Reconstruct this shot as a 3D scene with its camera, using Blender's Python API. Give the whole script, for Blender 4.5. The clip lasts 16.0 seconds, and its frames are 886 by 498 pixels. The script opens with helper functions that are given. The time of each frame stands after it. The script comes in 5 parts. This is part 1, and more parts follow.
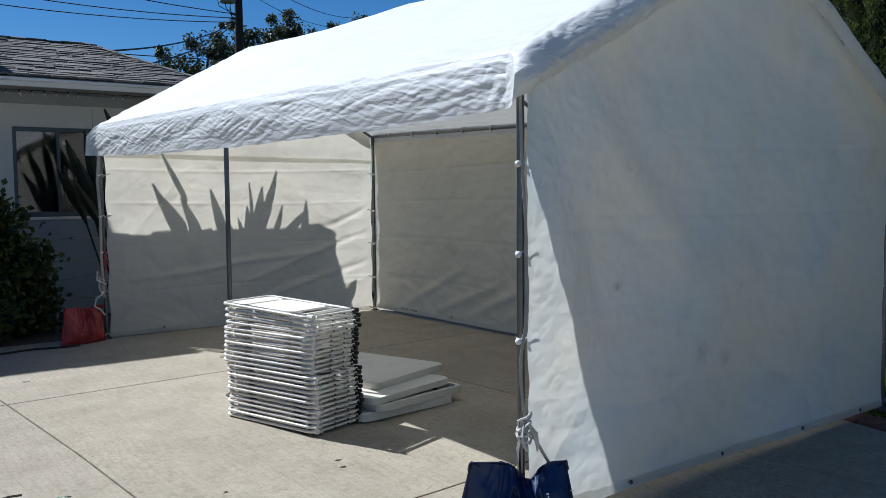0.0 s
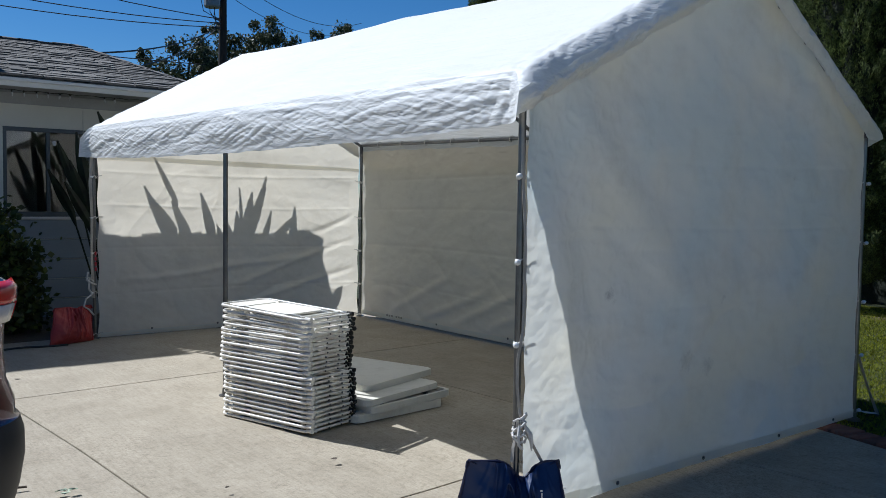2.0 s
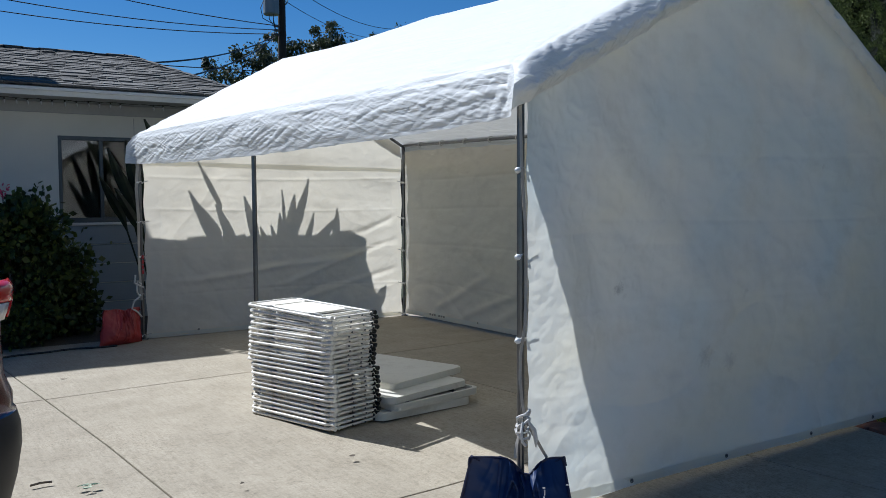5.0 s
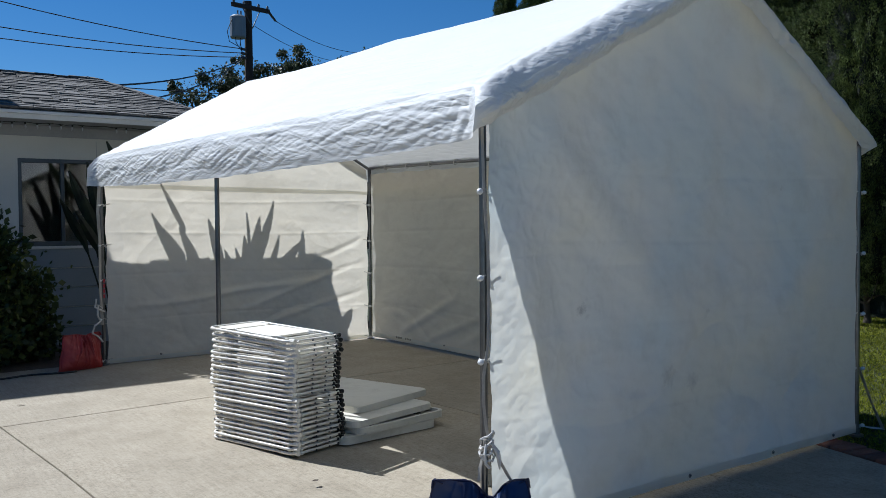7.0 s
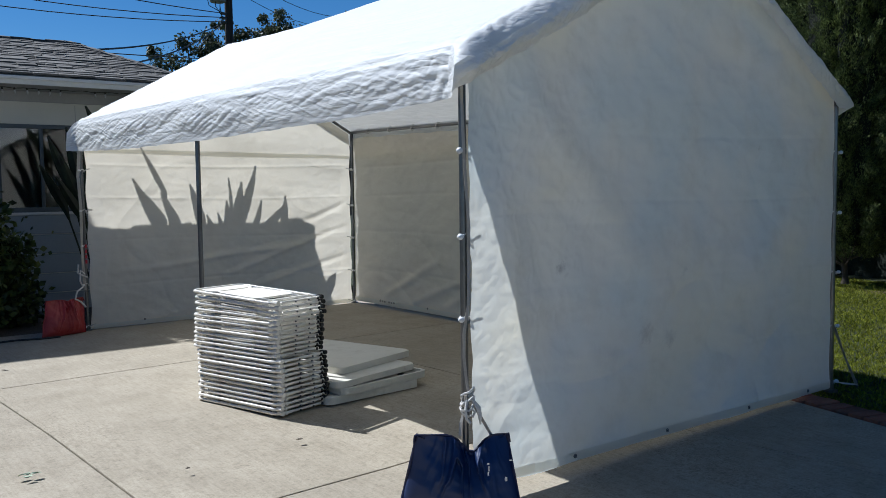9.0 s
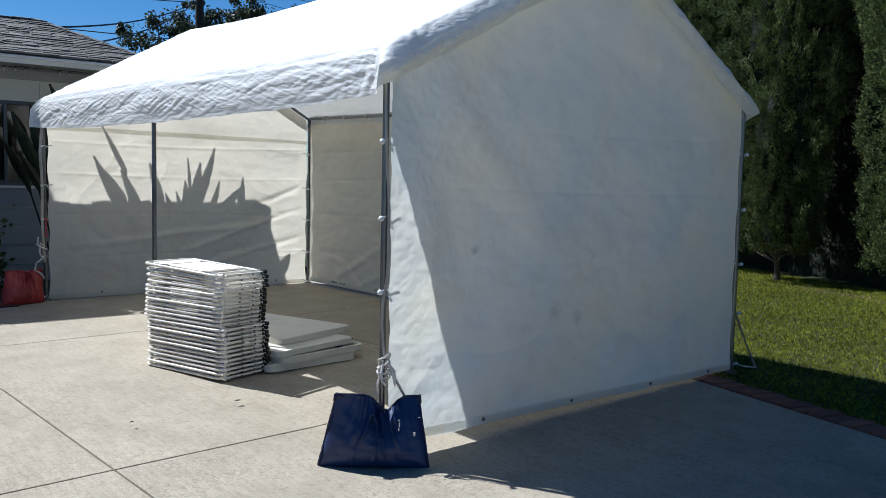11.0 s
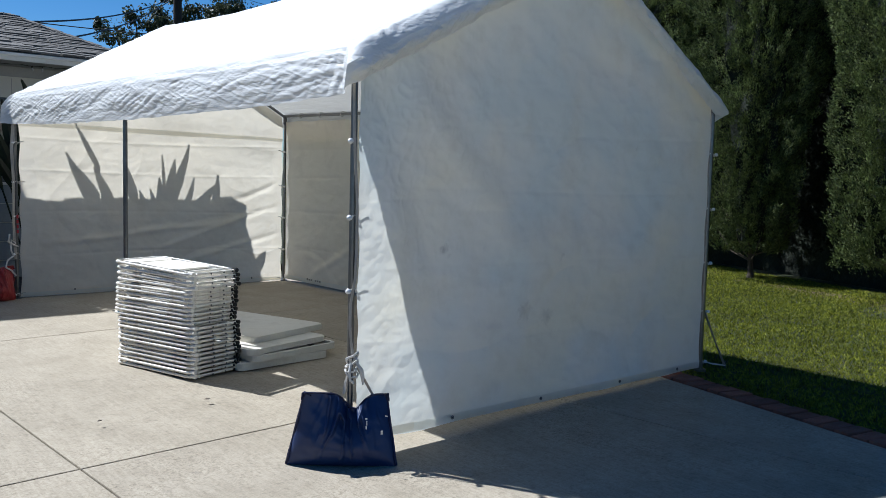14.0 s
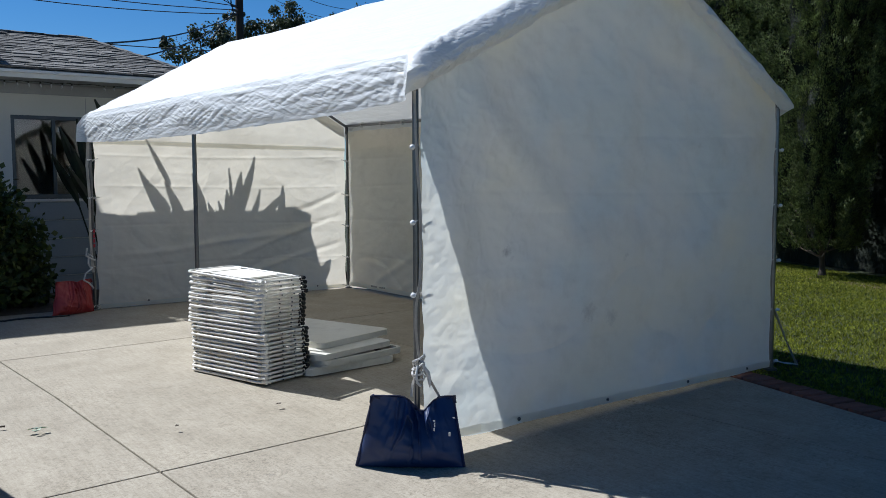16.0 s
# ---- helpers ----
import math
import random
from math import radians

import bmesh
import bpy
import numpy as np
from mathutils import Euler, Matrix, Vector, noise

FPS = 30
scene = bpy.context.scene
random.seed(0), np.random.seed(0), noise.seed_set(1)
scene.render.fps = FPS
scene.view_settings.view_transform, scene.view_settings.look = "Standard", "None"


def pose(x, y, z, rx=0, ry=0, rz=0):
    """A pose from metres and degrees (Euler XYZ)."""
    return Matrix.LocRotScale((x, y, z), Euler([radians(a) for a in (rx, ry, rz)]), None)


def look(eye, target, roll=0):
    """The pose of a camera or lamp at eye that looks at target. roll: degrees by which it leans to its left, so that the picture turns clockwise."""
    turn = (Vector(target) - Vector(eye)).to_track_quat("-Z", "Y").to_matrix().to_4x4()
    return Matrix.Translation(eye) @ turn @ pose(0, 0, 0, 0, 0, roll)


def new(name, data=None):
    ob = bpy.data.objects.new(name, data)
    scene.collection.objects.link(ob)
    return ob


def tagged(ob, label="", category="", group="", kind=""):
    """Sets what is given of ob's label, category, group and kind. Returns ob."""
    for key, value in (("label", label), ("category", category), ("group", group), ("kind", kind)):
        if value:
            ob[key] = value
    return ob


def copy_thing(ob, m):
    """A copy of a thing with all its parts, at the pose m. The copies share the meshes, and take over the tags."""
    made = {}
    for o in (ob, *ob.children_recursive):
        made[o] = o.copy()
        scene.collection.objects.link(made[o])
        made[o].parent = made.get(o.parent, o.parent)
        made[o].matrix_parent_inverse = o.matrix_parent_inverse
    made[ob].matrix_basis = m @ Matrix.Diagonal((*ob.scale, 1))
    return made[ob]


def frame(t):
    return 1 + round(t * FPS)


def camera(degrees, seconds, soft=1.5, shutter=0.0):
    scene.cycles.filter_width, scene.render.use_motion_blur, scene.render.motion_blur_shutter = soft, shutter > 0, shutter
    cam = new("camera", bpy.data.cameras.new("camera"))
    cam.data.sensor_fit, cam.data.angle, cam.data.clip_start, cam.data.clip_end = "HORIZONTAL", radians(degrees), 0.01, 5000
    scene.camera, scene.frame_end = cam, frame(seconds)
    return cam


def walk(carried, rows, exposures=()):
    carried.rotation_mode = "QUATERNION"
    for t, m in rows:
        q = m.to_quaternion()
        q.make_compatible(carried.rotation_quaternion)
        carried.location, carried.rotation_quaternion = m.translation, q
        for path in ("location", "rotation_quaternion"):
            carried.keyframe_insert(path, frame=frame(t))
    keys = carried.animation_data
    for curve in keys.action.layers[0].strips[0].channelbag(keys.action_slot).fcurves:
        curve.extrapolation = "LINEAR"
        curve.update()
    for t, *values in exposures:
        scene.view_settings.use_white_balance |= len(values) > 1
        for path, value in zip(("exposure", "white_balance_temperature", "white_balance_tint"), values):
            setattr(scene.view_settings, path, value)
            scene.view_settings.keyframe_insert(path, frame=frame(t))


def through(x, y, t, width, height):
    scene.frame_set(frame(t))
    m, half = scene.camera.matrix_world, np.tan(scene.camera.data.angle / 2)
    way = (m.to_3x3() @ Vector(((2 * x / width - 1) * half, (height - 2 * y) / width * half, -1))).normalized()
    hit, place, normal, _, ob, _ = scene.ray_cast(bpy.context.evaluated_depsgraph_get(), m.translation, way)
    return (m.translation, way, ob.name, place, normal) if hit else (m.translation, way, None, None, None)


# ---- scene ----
cam = camera(54.2, 16.0, 0.45)
PATH = [
    (0, (-2.378, -2.626, 1.408), (-1.177, -1.034, 1.269), -0.5),
    (0.5, (-2.412, -2.619, 1.395), (-1.218, -1.016, 1.339), 1.6),
    (1, (-2.442, -2.628, 1.405), (-1.257, -1.018, 1.366), 0.9),
    (1.5, (-2.527, -2.643, 1.405), (-1.324, -1.047, 1.324), -0.3),
    (2, (-2.576, -2.69, 1.405), (-1.328, -1.131, 1.289), 0.9),
    (2.5, (-2.578, -2.708, 1.398), (-1.295, -1.181, 1.252), 0.6),
    (3, (-2.527, -2.75, 1.403), (-1.24, -1.225, 1.257), 0.2),
    (3.5, (-2.429, -2.798, 1.388), (-1.206, -1.221, 1.256), 1.5),
    (4, (-2.379, -2.838, 1.393), (-1.234, -1.203, 1.265), 0.6),
    (4.2, (-2.365, -2.846, 1.391), (-1.242, -1.196, 1.264), -0.2),
    (6.3, (-2.33, -2.863, 1.382), (-1.196, -1.218, 1.284), -0.1),
    (6.5, (-2.329, -2.874, 1.379), (-1.179, -1.24, 1.289), 0.1),
    (7, (-2.314, -2.864, 1.379), (-1.131, -1.253, 1.316), -0.4),
    (7.5, (-2.316, -2.858, 1.378), (-1.11, -1.263, 1.324), -0.5),
    (8, (-2.312, -2.852, 1.373), (-1.103, -1.26, 1.323), -0.5),
    (8.5, (-2.311, -2.869, 1.372), (-1.102, -1.277, 1.308), -0.6),
    (9, (-2.321, -2.902, 1.347), (-1.112, -1.315, 1.207), -0.7),
    (9.2, (-2.338, -2.935, 1.345), (-1.129, -1.348, 1.202), -0.6),
    (11.3, (-2.42, -3.438, 1.344), (-1.152, -1.901, 1.176), 1.3),
    (11.5, (-2.411, -3.447, 1.344), (-1.143, -1.909, 1.181), 1.1),
    (12, (-2.406, -3.451, 1.353), (-1.133, -1.916, 1.195), 1.0),
    (12.5, (-2.398, -3.445, 1.356), (-1.103, -1.931, 1.178), 1.5),
    (13, (-2.393, -3.449, 1.361), (-1.09, -1.943, 1.182), 1.7),
    (13.5, (-2.391, -3.458, 1.362), (-1.085, -1.953, 1.187), 1.7),
    (14, (-2.383, -3.456, 1.359), (-1.086, -1.943, 1.187), 1.5),
    (14.5, (-2.387, -3.462, 1.359), (-1.112, -1.921, 1.314), 1.9),
    (15, (-2.394, -3.472, 1.359), (-1.201, -1.868, 1.323), 0.5),
    (15.5, (-2.405, -3.476, 1.35), (-1.225, -1.867, 1.215), -0.5),
    (16, (-2.414, -3.488, 1.349), (-1.229, -1.885, 1.189), -0.2),
]
walk(cam, [(t, look(eye, target, roll)) for t, eye, target, roll in PATH], [(t, ev, 5640, 9) for t, ev in ((0.0, 0.33), (4.2, 0.37), (9.2, 0.38), (11.3, 0.57), (14.0, 0.57), (15.0, 0.46), (16.0, 0.42))])

# ---- world, sun, exposure ----
SUN = Vector((-0.35, 0.78, 1.0)).normalized()
ELEV, AZIM = math.asin(SUN.z), math.atan2(SUN.x, SUN.y)
world = bpy.data.worlds.new("world")
scene.world = world
world.use_nodes = True
wn = world.node_tree
sky = wn.nodes.new("ShaderNodeTexSky")
sky.sky_type, sky.sun_disc = "NISHITA", False
sky.sun_elevation, sky.sun_rotation = ELEV, AZIM
sky.air_density, sky.dust_density, sky.ozone_density = 0.9, 0.0, 6.0
wn.nodes["Background"].inputs["Strength"].default_value = 0.056
deep = wn.nodes.new("ShaderNodeHueSaturation")
deep.inputs["Saturation"].default_value = 1.22
wn.links.new(sky.outputs[0], deep.inputs["Color"])
wn.links.new(deep.outputs[0], wn.nodes["Background"].inputs["Color"])
sun = new("sun", bpy.data.lights.new("sun", "SUN"))
sun.data.energy, sun.data.angle, sun.data.color = 5.0, radians(0.53), (1.0, 0.96, 0.90)
sun.matrix_world = look(SUN * 50, (0, 0, 0))


# ---- materials ----
def node_material(name):
    m = bpy.data.materials.new(name)
    m.use_nodes = True
    return m, m.node_tree, m.node_tree.nodes["Principled BSDF"]


def noise_node(nt, scale, detail=4.0, rough=0.6, stretch=(1, 1, 1)):
    tc = nt.nodes.new("ShaderNodeTexCoord")
    mp = nt.nodes.new("ShaderNodeMapping")
    mp.inputs["Scale"].default_value = stretch
    nz = nt.nodes.new("ShaderNodeTexNoise")
    nz.inputs["Scale"].default_value, nz.inputs["Detail"].default_value, nz.inputs["Roughness"].default_value = scale, detail, rough
    nt.links.new(tc.outputs["Object"], mp.inputs["Vector"])
    nt.links.new(mp.outputs["Vector"], nz.inputs["Vector"])
    return nz


def ramp_node(nt, source, stops):
    r = nt.nodes.new("ShaderNodeValToRGB")
    e = r.color_ramp.elements
    while len(e) < len(stops):
        e.new(0.5)
    for el, (p, c) in zip(e, stops):
        el.position, el.color = p, (*c, 1)
    nt.links.new(source, r.inputs[0])
    return r


def mix_node(nt, a, b, fac, kind="MIX"):
    m = nt.nodes.new("ShaderNodeMix")
    m.data_type, m.blend_type = "RGBA", kind
    for sock, v in ((m.inputs[6], a), (m.inputs[7], b)):
        if isinstance(v, tuple):
            sock.default_value = (*v, 1)
        else:
            nt.links.new(v, sock)
    if isinstance(fac, (int, float)):
        m.inputs[0].default_value = fac
    else:
        nt.links.new(fac, m.inputs[0])
    return m.outputs[2]


def bump_to(nt, bsdf, source, strength, distance=0.01, name="Normal"):
    b = nt.nodes.new("ShaderNodeBump")
    b.inputs["Strength"].default_value, b.inputs["Distance"].default_value = strength, distance
    nt.links.new(source, b.inputs["Height"])
    nt.links.new(b.outputs[0], bsdf.inputs[name])
    return b


def tint(c, f):
    return tuple(min(1.0, v * f) for v in c)


def plain(name, col, rough=0.6, metal=0.0, vary=0.12, coarse=2.0, fine=40.0, bump=0.15, dist=0.004, each=0.0, dirt=None, stretch=(1, 1, 1)):
    """A surface with two scales of variation, an optional dirt colour and an optional shift from object to object."""
    m, nt, p = node_material(name)
    big, small = noise_node(nt, coarse, 5, 0.6, stretch), noise_node(nt, fine, 4, 0.65, stretch)
    a = ramp_node(nt, big.outputs[0], [(0.3, tint(col, 1 - vary)), (0.7, tint(col, 1 + vary))]).outputs[0]
    b = ramp_node(nt, small.outputs[0], [(0.3, (1 - vary,) * 3), (0.7, (1.0,) * 3)]).outputs[0]
    c = mix_node(nt, a, b, 1.0, "MULTIPLY")
    if dirt:
        spot = noise_node(nt, coarse * 2.7, 6, 0.7)
        f = ramp_node(nt, spot.outputs[0], [(0.52, (0, 0, 0)), (0.75, (0.7,) * 3)]).outputs[0]
        c = mix_node(nt, c, dirt, f)
    if each:
        oi = nt.nodes.new("ShaderNodeObjectInfo")
        f = ramp_node(nt, oi.outputs["Random"], [(0.0, (1 - each,) * 3), (1.0, (1.0,) * 3)]).outputs[0]
        c = mix_node(nt, c, f, 1.0, "MULTIPLY")
    nt.links.new(c, p.inputs["Base Color"])
    p.inputs["Roughness"].default_value, p.inputs["Metallic"].default_value = rough, metal
    if bump:
        bump_to(nt, p, small.outputs[0], bump, dist)
    return m


def tarp_material(name, col, through, stain=0.0, spots=(), creased=(1, 1, 1), crisp=0.10, sharp=(), along=(1.0, 0.6, 1.4)):
    """Woven plastic sheet: dull, faintly glossy, lets part of the light through."""
    m, nt, p = node_material(name)
    big = noise_node(nt, 0.9, 5, 0.55)
    mid = noise_node(nt, 3.5, 6, 0.65)
    c = ramp_node(nt, big.outputs[0], [(0.3, tint(col, 0.94)), (0.7, col)]).outputs[0]
    f = ramp_node(nt, mid.outputs[0], [(0.5, (0, 0, 0)), (0.8, (stain,) * 3)]).outputs[0]
    c = mix_node(nt, c, (0.42, 0.38, 0.30), f)
    smear = noise_node(nt, 2.2, 4, 0.6, (0.5, 0.5, 2.0))
    g = ramp_node(nt, smear.outputs[0], [(0.55, (0, 0, 0)), (0.8, (0.25 * stain + 0.02,) * 3)]).outputs[0]
    c = mix_node(nt, c, (0.5, 0.5, 0.47), g)
    yellow = noise_node(nt, 0.7, 4, 0.6)
    c = mix_node(nt, c, (0.80, 0.72, 0.52), ramp_node(nt, yellow.outputs[0], [(0.45, (0, 0, 0)), (0.8, (0.5 * stain,) * 3)]).outputs[0])
    # bluish sky reflection and yellowish patches put into the spotted wall's colour
    sky_tint = noise_node(nt, 1.15, 3, 0.5, (1.0, 1.0, 0.8))
    c = mix_node(nt, c, ramp_node(nt, sky_tint.outputs[0], [(0.38, (0.84, 0.93, 1.0)), (0.5, (0.95, 0.97, 0.98)), (0.64, (1.0, 0.98, 0.90))]).outputs[0], 0.9 if spots else 0.0, "MULTIPLY")
    warp = noise_node(nt, 26, 5, 0.75)
    for x, y, z, r, k in spots:
        tc = nt.nodes.new("ShaderNodeTexCoord")
        d = nt.nodes.new("ShaderNodeVectorMath")
        d.operation = "DISTANCE"
        d.inputs[1].default_value = (x, y, z)
        nt.links.new(tc.outputs["Object"], d.inputs[0])
        q = nt.nodes.new("ShaderNodeMath")
        q.operation = "MULTIPLY_ADD"
        nt.links.new(warp.outputs[0], q.inputs[0])
        q.inputs[1].default_value = r * 3.0
        nt.links.new(d.outputs["Value"], q.inputs[2])
        f = ramp_node(nt, q.outputs[0], [(min(0.98, r * 1.1), (k,) * 3), (min(0.99, r * 2.5), (0, 0, 0))]).outputs[0]
        c = mix_node(nt, c, (0.20, 0.20, 0.19), f)
    p.inputs["Roughness"].default_value = 0.55
    p.inputs["Specular IOR Level"].default_value = 0.3
    nt.links.new(c, p.inputs["Base Color"])
    t = nt.nodes.new("ShaderNodeBsdfTranslucent")
    nt.links.new(mix_node(nt, c, (1.0, 0.97, 0.90), 1.0, "MULTIPLY"), t.inputs["Color"])
    weave, bend = noise_node(nt, 220, 2), noise_node(nt, 3.0, 4, 0.6)
    tc = nt.nodes.new("ShaderNodeTexCoord")
    mp = nt.nodes.new("ShaderNodeMapping")
    mp.inputs["Scale"].default_value = creased
    nt.links.new(mix_node(nt, tc.outputs["Object"], bend.outputs[1], 0.12), mp.inputs["Vector"])
    crumple = nt.nodes.new("ShaderNodeTexVoronoi")
    crumple.feature = "DISTANCE_TO_EDGE"
    crumple.inputs["Scale"].default_value = 6.0
    nt.links.new(mp.outputs["Vector"], crumple.inputs["Vector"])
    fold = ramp_node(nt, crumple.outputs[0], [(0.0, (0, 0, 0)), (0.10, (0.75, 0.75, 0.75)), (0.45, (1, 1, 1))])
    b1 = bump_to(nt, p, fold.outputs[0], crisp, 0.008)
    b2 = nt.nodes.new("ShaderNodeBump")
    b2.inputs["Strength"].default_value, b2.inputs["Distance"].default_value = 0.12, 0.002
    nt.links.new(weave.outputs[0], b2.inputs["Height"])
    nt.links.new(b1.outputs[0], b2.inputs["Normal"])
    nt.links.new(b2.outputs[0], p.inputs["Normal"])
    last = b2
    for scale, strength in sharp:
        nz = noise_node(nt, scale, 3, 0.5, along)
        half = nt.nodes.new("ShaderNodeMath")
        half.operation, half.inputs[1].default_value = "SUBTRACT", 0.5
        nt.links.new(nz.outputs[0], half.inputs[0])
        fold_line = nt.nodes.new("ShaderNodeMath")
        fold_line.operation = "ABSOLUTE"
        nt.links.new(half.outputs[0], fold_line.inputs[0])
        b3 = nt.nodes.new("ShaderNodeBump")
        b3.inputs["Strength"].default_value, b3.inputs["Distance"].default_value = strength, 0.10 / scale * 2.0
        nt.links.new(fold_line.outputs[0], b3.inputs["Height"])
        nt.links.new(last.outputs[0], b3.inputs["Normal"])
        nt.links.new(b3.outputs[0], p.inputs["Normal"])
        last = b3
    mx = nt.nodes.new("ShaderNodeMixShader")
    mx.inputs[0].default_value = through
    nt.links.new(p.outputs[0], mx.inputs[1])
    nt.links.new(t.outputs[0], mx.inputs[2])
    nt.links.new(mx.outputs[0], nt.nodes["Material Output"].inputs["Surface"])
    return m


def leaf_material(name, dark, light, through=0.3, rough=0.5, tufts=7.0):
    m, nt, p = node_material(name)
    g = nt.nodes.new("ShaderNodeNewGeometry")
    c = ramp_node(nt, g.outputs["Random Per Island"], [(0.0, dark), (1.0, light)]).outputs[0]
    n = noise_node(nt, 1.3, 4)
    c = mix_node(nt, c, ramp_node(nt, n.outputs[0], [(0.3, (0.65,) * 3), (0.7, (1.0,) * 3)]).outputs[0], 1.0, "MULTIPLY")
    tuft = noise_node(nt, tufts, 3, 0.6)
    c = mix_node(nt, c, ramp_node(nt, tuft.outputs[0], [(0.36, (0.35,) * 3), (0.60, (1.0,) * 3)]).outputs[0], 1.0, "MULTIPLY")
    nt.links.new(c, p.inputs["Base Color"])
    p.inputs["Roughness"].default_value = rough
    p.inputs["Specular IOR Level"].default_value = 0.35
    t = nt.nodes.new("ShaderNodeBsdfTranslucent")
    nt.links.new(c, t.inputs["Color"])
    mx = nt.nodes.new("ShaderNodeMixShader")
    mx.inputs[0].default_value = through
    nt.links.new(p.outputs[0], mx.inputs[1])
    nt.links.new(t.outputs[0], mx.inputs[2])
    nt.links.new(mx.outputs[0], nt.nodes["Material Output"].inputs["Surface"])
    return m


def concrete_material():
    m, nt, p = node_material("concrete")
    big, mid, grain = noise_node(nt, 0.55, 6, 0.6), noise_node(nt, 2.6, 6, 0.7), noise_node(nt, 90, 3, 0.7)
    c = ramp_node(nt, big.outputs[0], [(0.3, (0.365, 0.318, 0.240)), (0.7, (0.475, 0.418, 0.322))]).outputs[0]
    f = ramp_node(nt, mid.outputs[0], [(0.35, (0.82, 0.81, 0.79)), (0.62, (1, 1, 1))]).outputs[0]
    c = mix_node(nt, c, f, 1.0, "MULTIPLY")
    g = ramp_node(nt, grain.outputs[0], [(0.3, (0.80, 0.79, 0.77)), (0.6, (1, 1, 1))]).outputs[0]
    c = mix_node(nt, c, g, 1.0, "MULTIPLY")
    pits = noise_node(nt, 28, 6, 0.8)
    c = mix_node(nt, c, ramp_node(nt, pits.outputs[0], [(0.33, (0.72, 0.71, 0.69)), (0.5, (1, 1, 1))]).outputs[0], 1.0, "MULTIPLY")
    spots = noise_node(nt, 7.0, 3, 0.5)
    s = ramp_node(nt, spots.outputs[0], [(0.72, (0, 0, 0)), (0.80, (0.4,) * 3)]).outputs[0]
    c = mix_node(nt, c, (0.17, 0.15, 0.13), s)
    broom = noise_node(nt, 6.0, 4, 0.7, (9.0, 0.6, 1.0))
    c = mix_node(nt, c, ramp_node(nt, broom.outputs[0], [(0.35, (0.87, 0.86, 0.85)), (0.6, (1, 1, 1))]).outputs[0], 1.0, "MULTIPLY")
    worn, chips = noise_node(nt, 1.1, 3, 0.6), noise_node(nt, 45, 5, 0.8)
    patch_f = ramp_node(nt, worn.outputs[0], [(0.5, (0, 0, 0)), (0.62, (1, 1, 1))]).outputs[0]
    chip = ramp_node(nt, chips.outputs[0], [(0.38, (0.74, 0.72, 0.69)), (0.50, (1, 1, 1))]).outputs[0]
    c = mix_node(nt, c, mix_node(nt, c, chip, 1.0, "MULTIPLY"), patch_f)
    oi = nt.nodes.new("ShaderNodeObjectInfo")
    c = mix_node(nt, c, ramp_node(nt, oi.outputs["Random"], [(0, (0.93, 0.93, 0.94)), (1, (1, 1, 1))]).outputs[0], 1.0, "MULTIPLY")
    nt.links.new(c, p.inputs["Base Color"])
    p.inputs["Roughness"].default_value = 0.85
    bump_to(nt, p, grain.outputs[0], 0.15, 0.002)
    return m


def grass_soil_material(name, a, b, c3):
    m, nt, p = node_material(name)
    big, fine = noise_node(nt, 0.8, 6, 0.65), noise_node(nt, 30, 4, 0.7)
    c = ramp_node(nt, big.outputs[0], [(0.3, a), (0.55, b), (0.75, c3)]).outputs[0]
    c = mix_node(nt, c, ramp_node(nt, fine.outputs[0], [(0.3, (0.5,) * 3), (0.7, (1,) * 3)]).outputs[0], 1.0, "MULTIPLY")
    nt.links.new(c, p.inputs["Base Color"])
    p.inputs["Roughness"].default_value = 0.9
    bump_to(nt, p, fine.outputs[0], 0.6, 0.02)
    return m


def glass_material(name, tone=(0.8, 0.85, 0.85)):
    m, nt, p = node_material(name)
    p.inputs["Base Color"].default_value = (*tone, 1)
    p.inputs["Roughness"].default_value, p.inputs["Transmission Weight"].default_value, p.inputs["IOR"].default_value = 0.02, 1.0, 1.5
    return m


ROOF_TARP = tarp_material("roof_tarp", (0.87, 0.875, 0.86), 0.29, 0.0, (), (1.6, 0.45, 3.8), 0.18, ((5.5, 0.50), (13.0, 0.14)), (1.3, 0.18, 2.6))
GABLE_SEAM = tarp_material("thin_lapped_tarp", (0.97, 0.97, 0.95), 0.96)
SEAM_TARP = tarp_material("doubled_tarp", (0.80, 0.81, 0.79), 0.70, 0.1)
WALL_TARP = tarp_material("wall_tarp", (0.865, 0.82, 0.73), 0.48, 0.25, (), (1, 1, 1), 0.08, ((4.0, 0.30), (11.0, 0.18)))
GABLE_TARP = tarp_material("stained_wall_tarp", (0.875, 0.88, 0.85), 0.34, 0.24, [(0.58, 0, 0.97, 0.035, 0.75), (0.62, 0, 0.93, 0.02, 0.6), (1.237, 0, 0.99, 0.03, 0.55), (1.24, 0, 0.93, 0.02, 0.6), (1.51, 0, 0.89, 0.025, 0.5), (1.21, 0, 0.584, 0.07, 0.35), (1.405, 0, 0.534, 0.06, 0.32), (2.175, 0, 1.558, 0.02, 0.6), (1.33, 0, 1.66, 0.02, 0.3)], (0.9, 0.9, 0.9), 0.03, ((9.0, 0.10), (18.0, 0.10)))
GALVANISED = plain("galvanised_steel", (0.20, 0.20, 0.20), 0.30, 0.9, 0.2, 3, 30, 0.1, 0.001)
DARK_STEEL = plain("dark_fitting", (0.10, 0.10, 0.11), 0.5, 0.6, 0.2)
BALL = plain("bungee_ball_plastic", (0.75, 0.75, 0.73), 0.4, 0, 0.05, 8, 60, 0.02)
CORD = plain("white_cord", (0.62, 0.60, 0.56), 0.85, 0, 0.2, 20, 200, 0.3, 0.002)
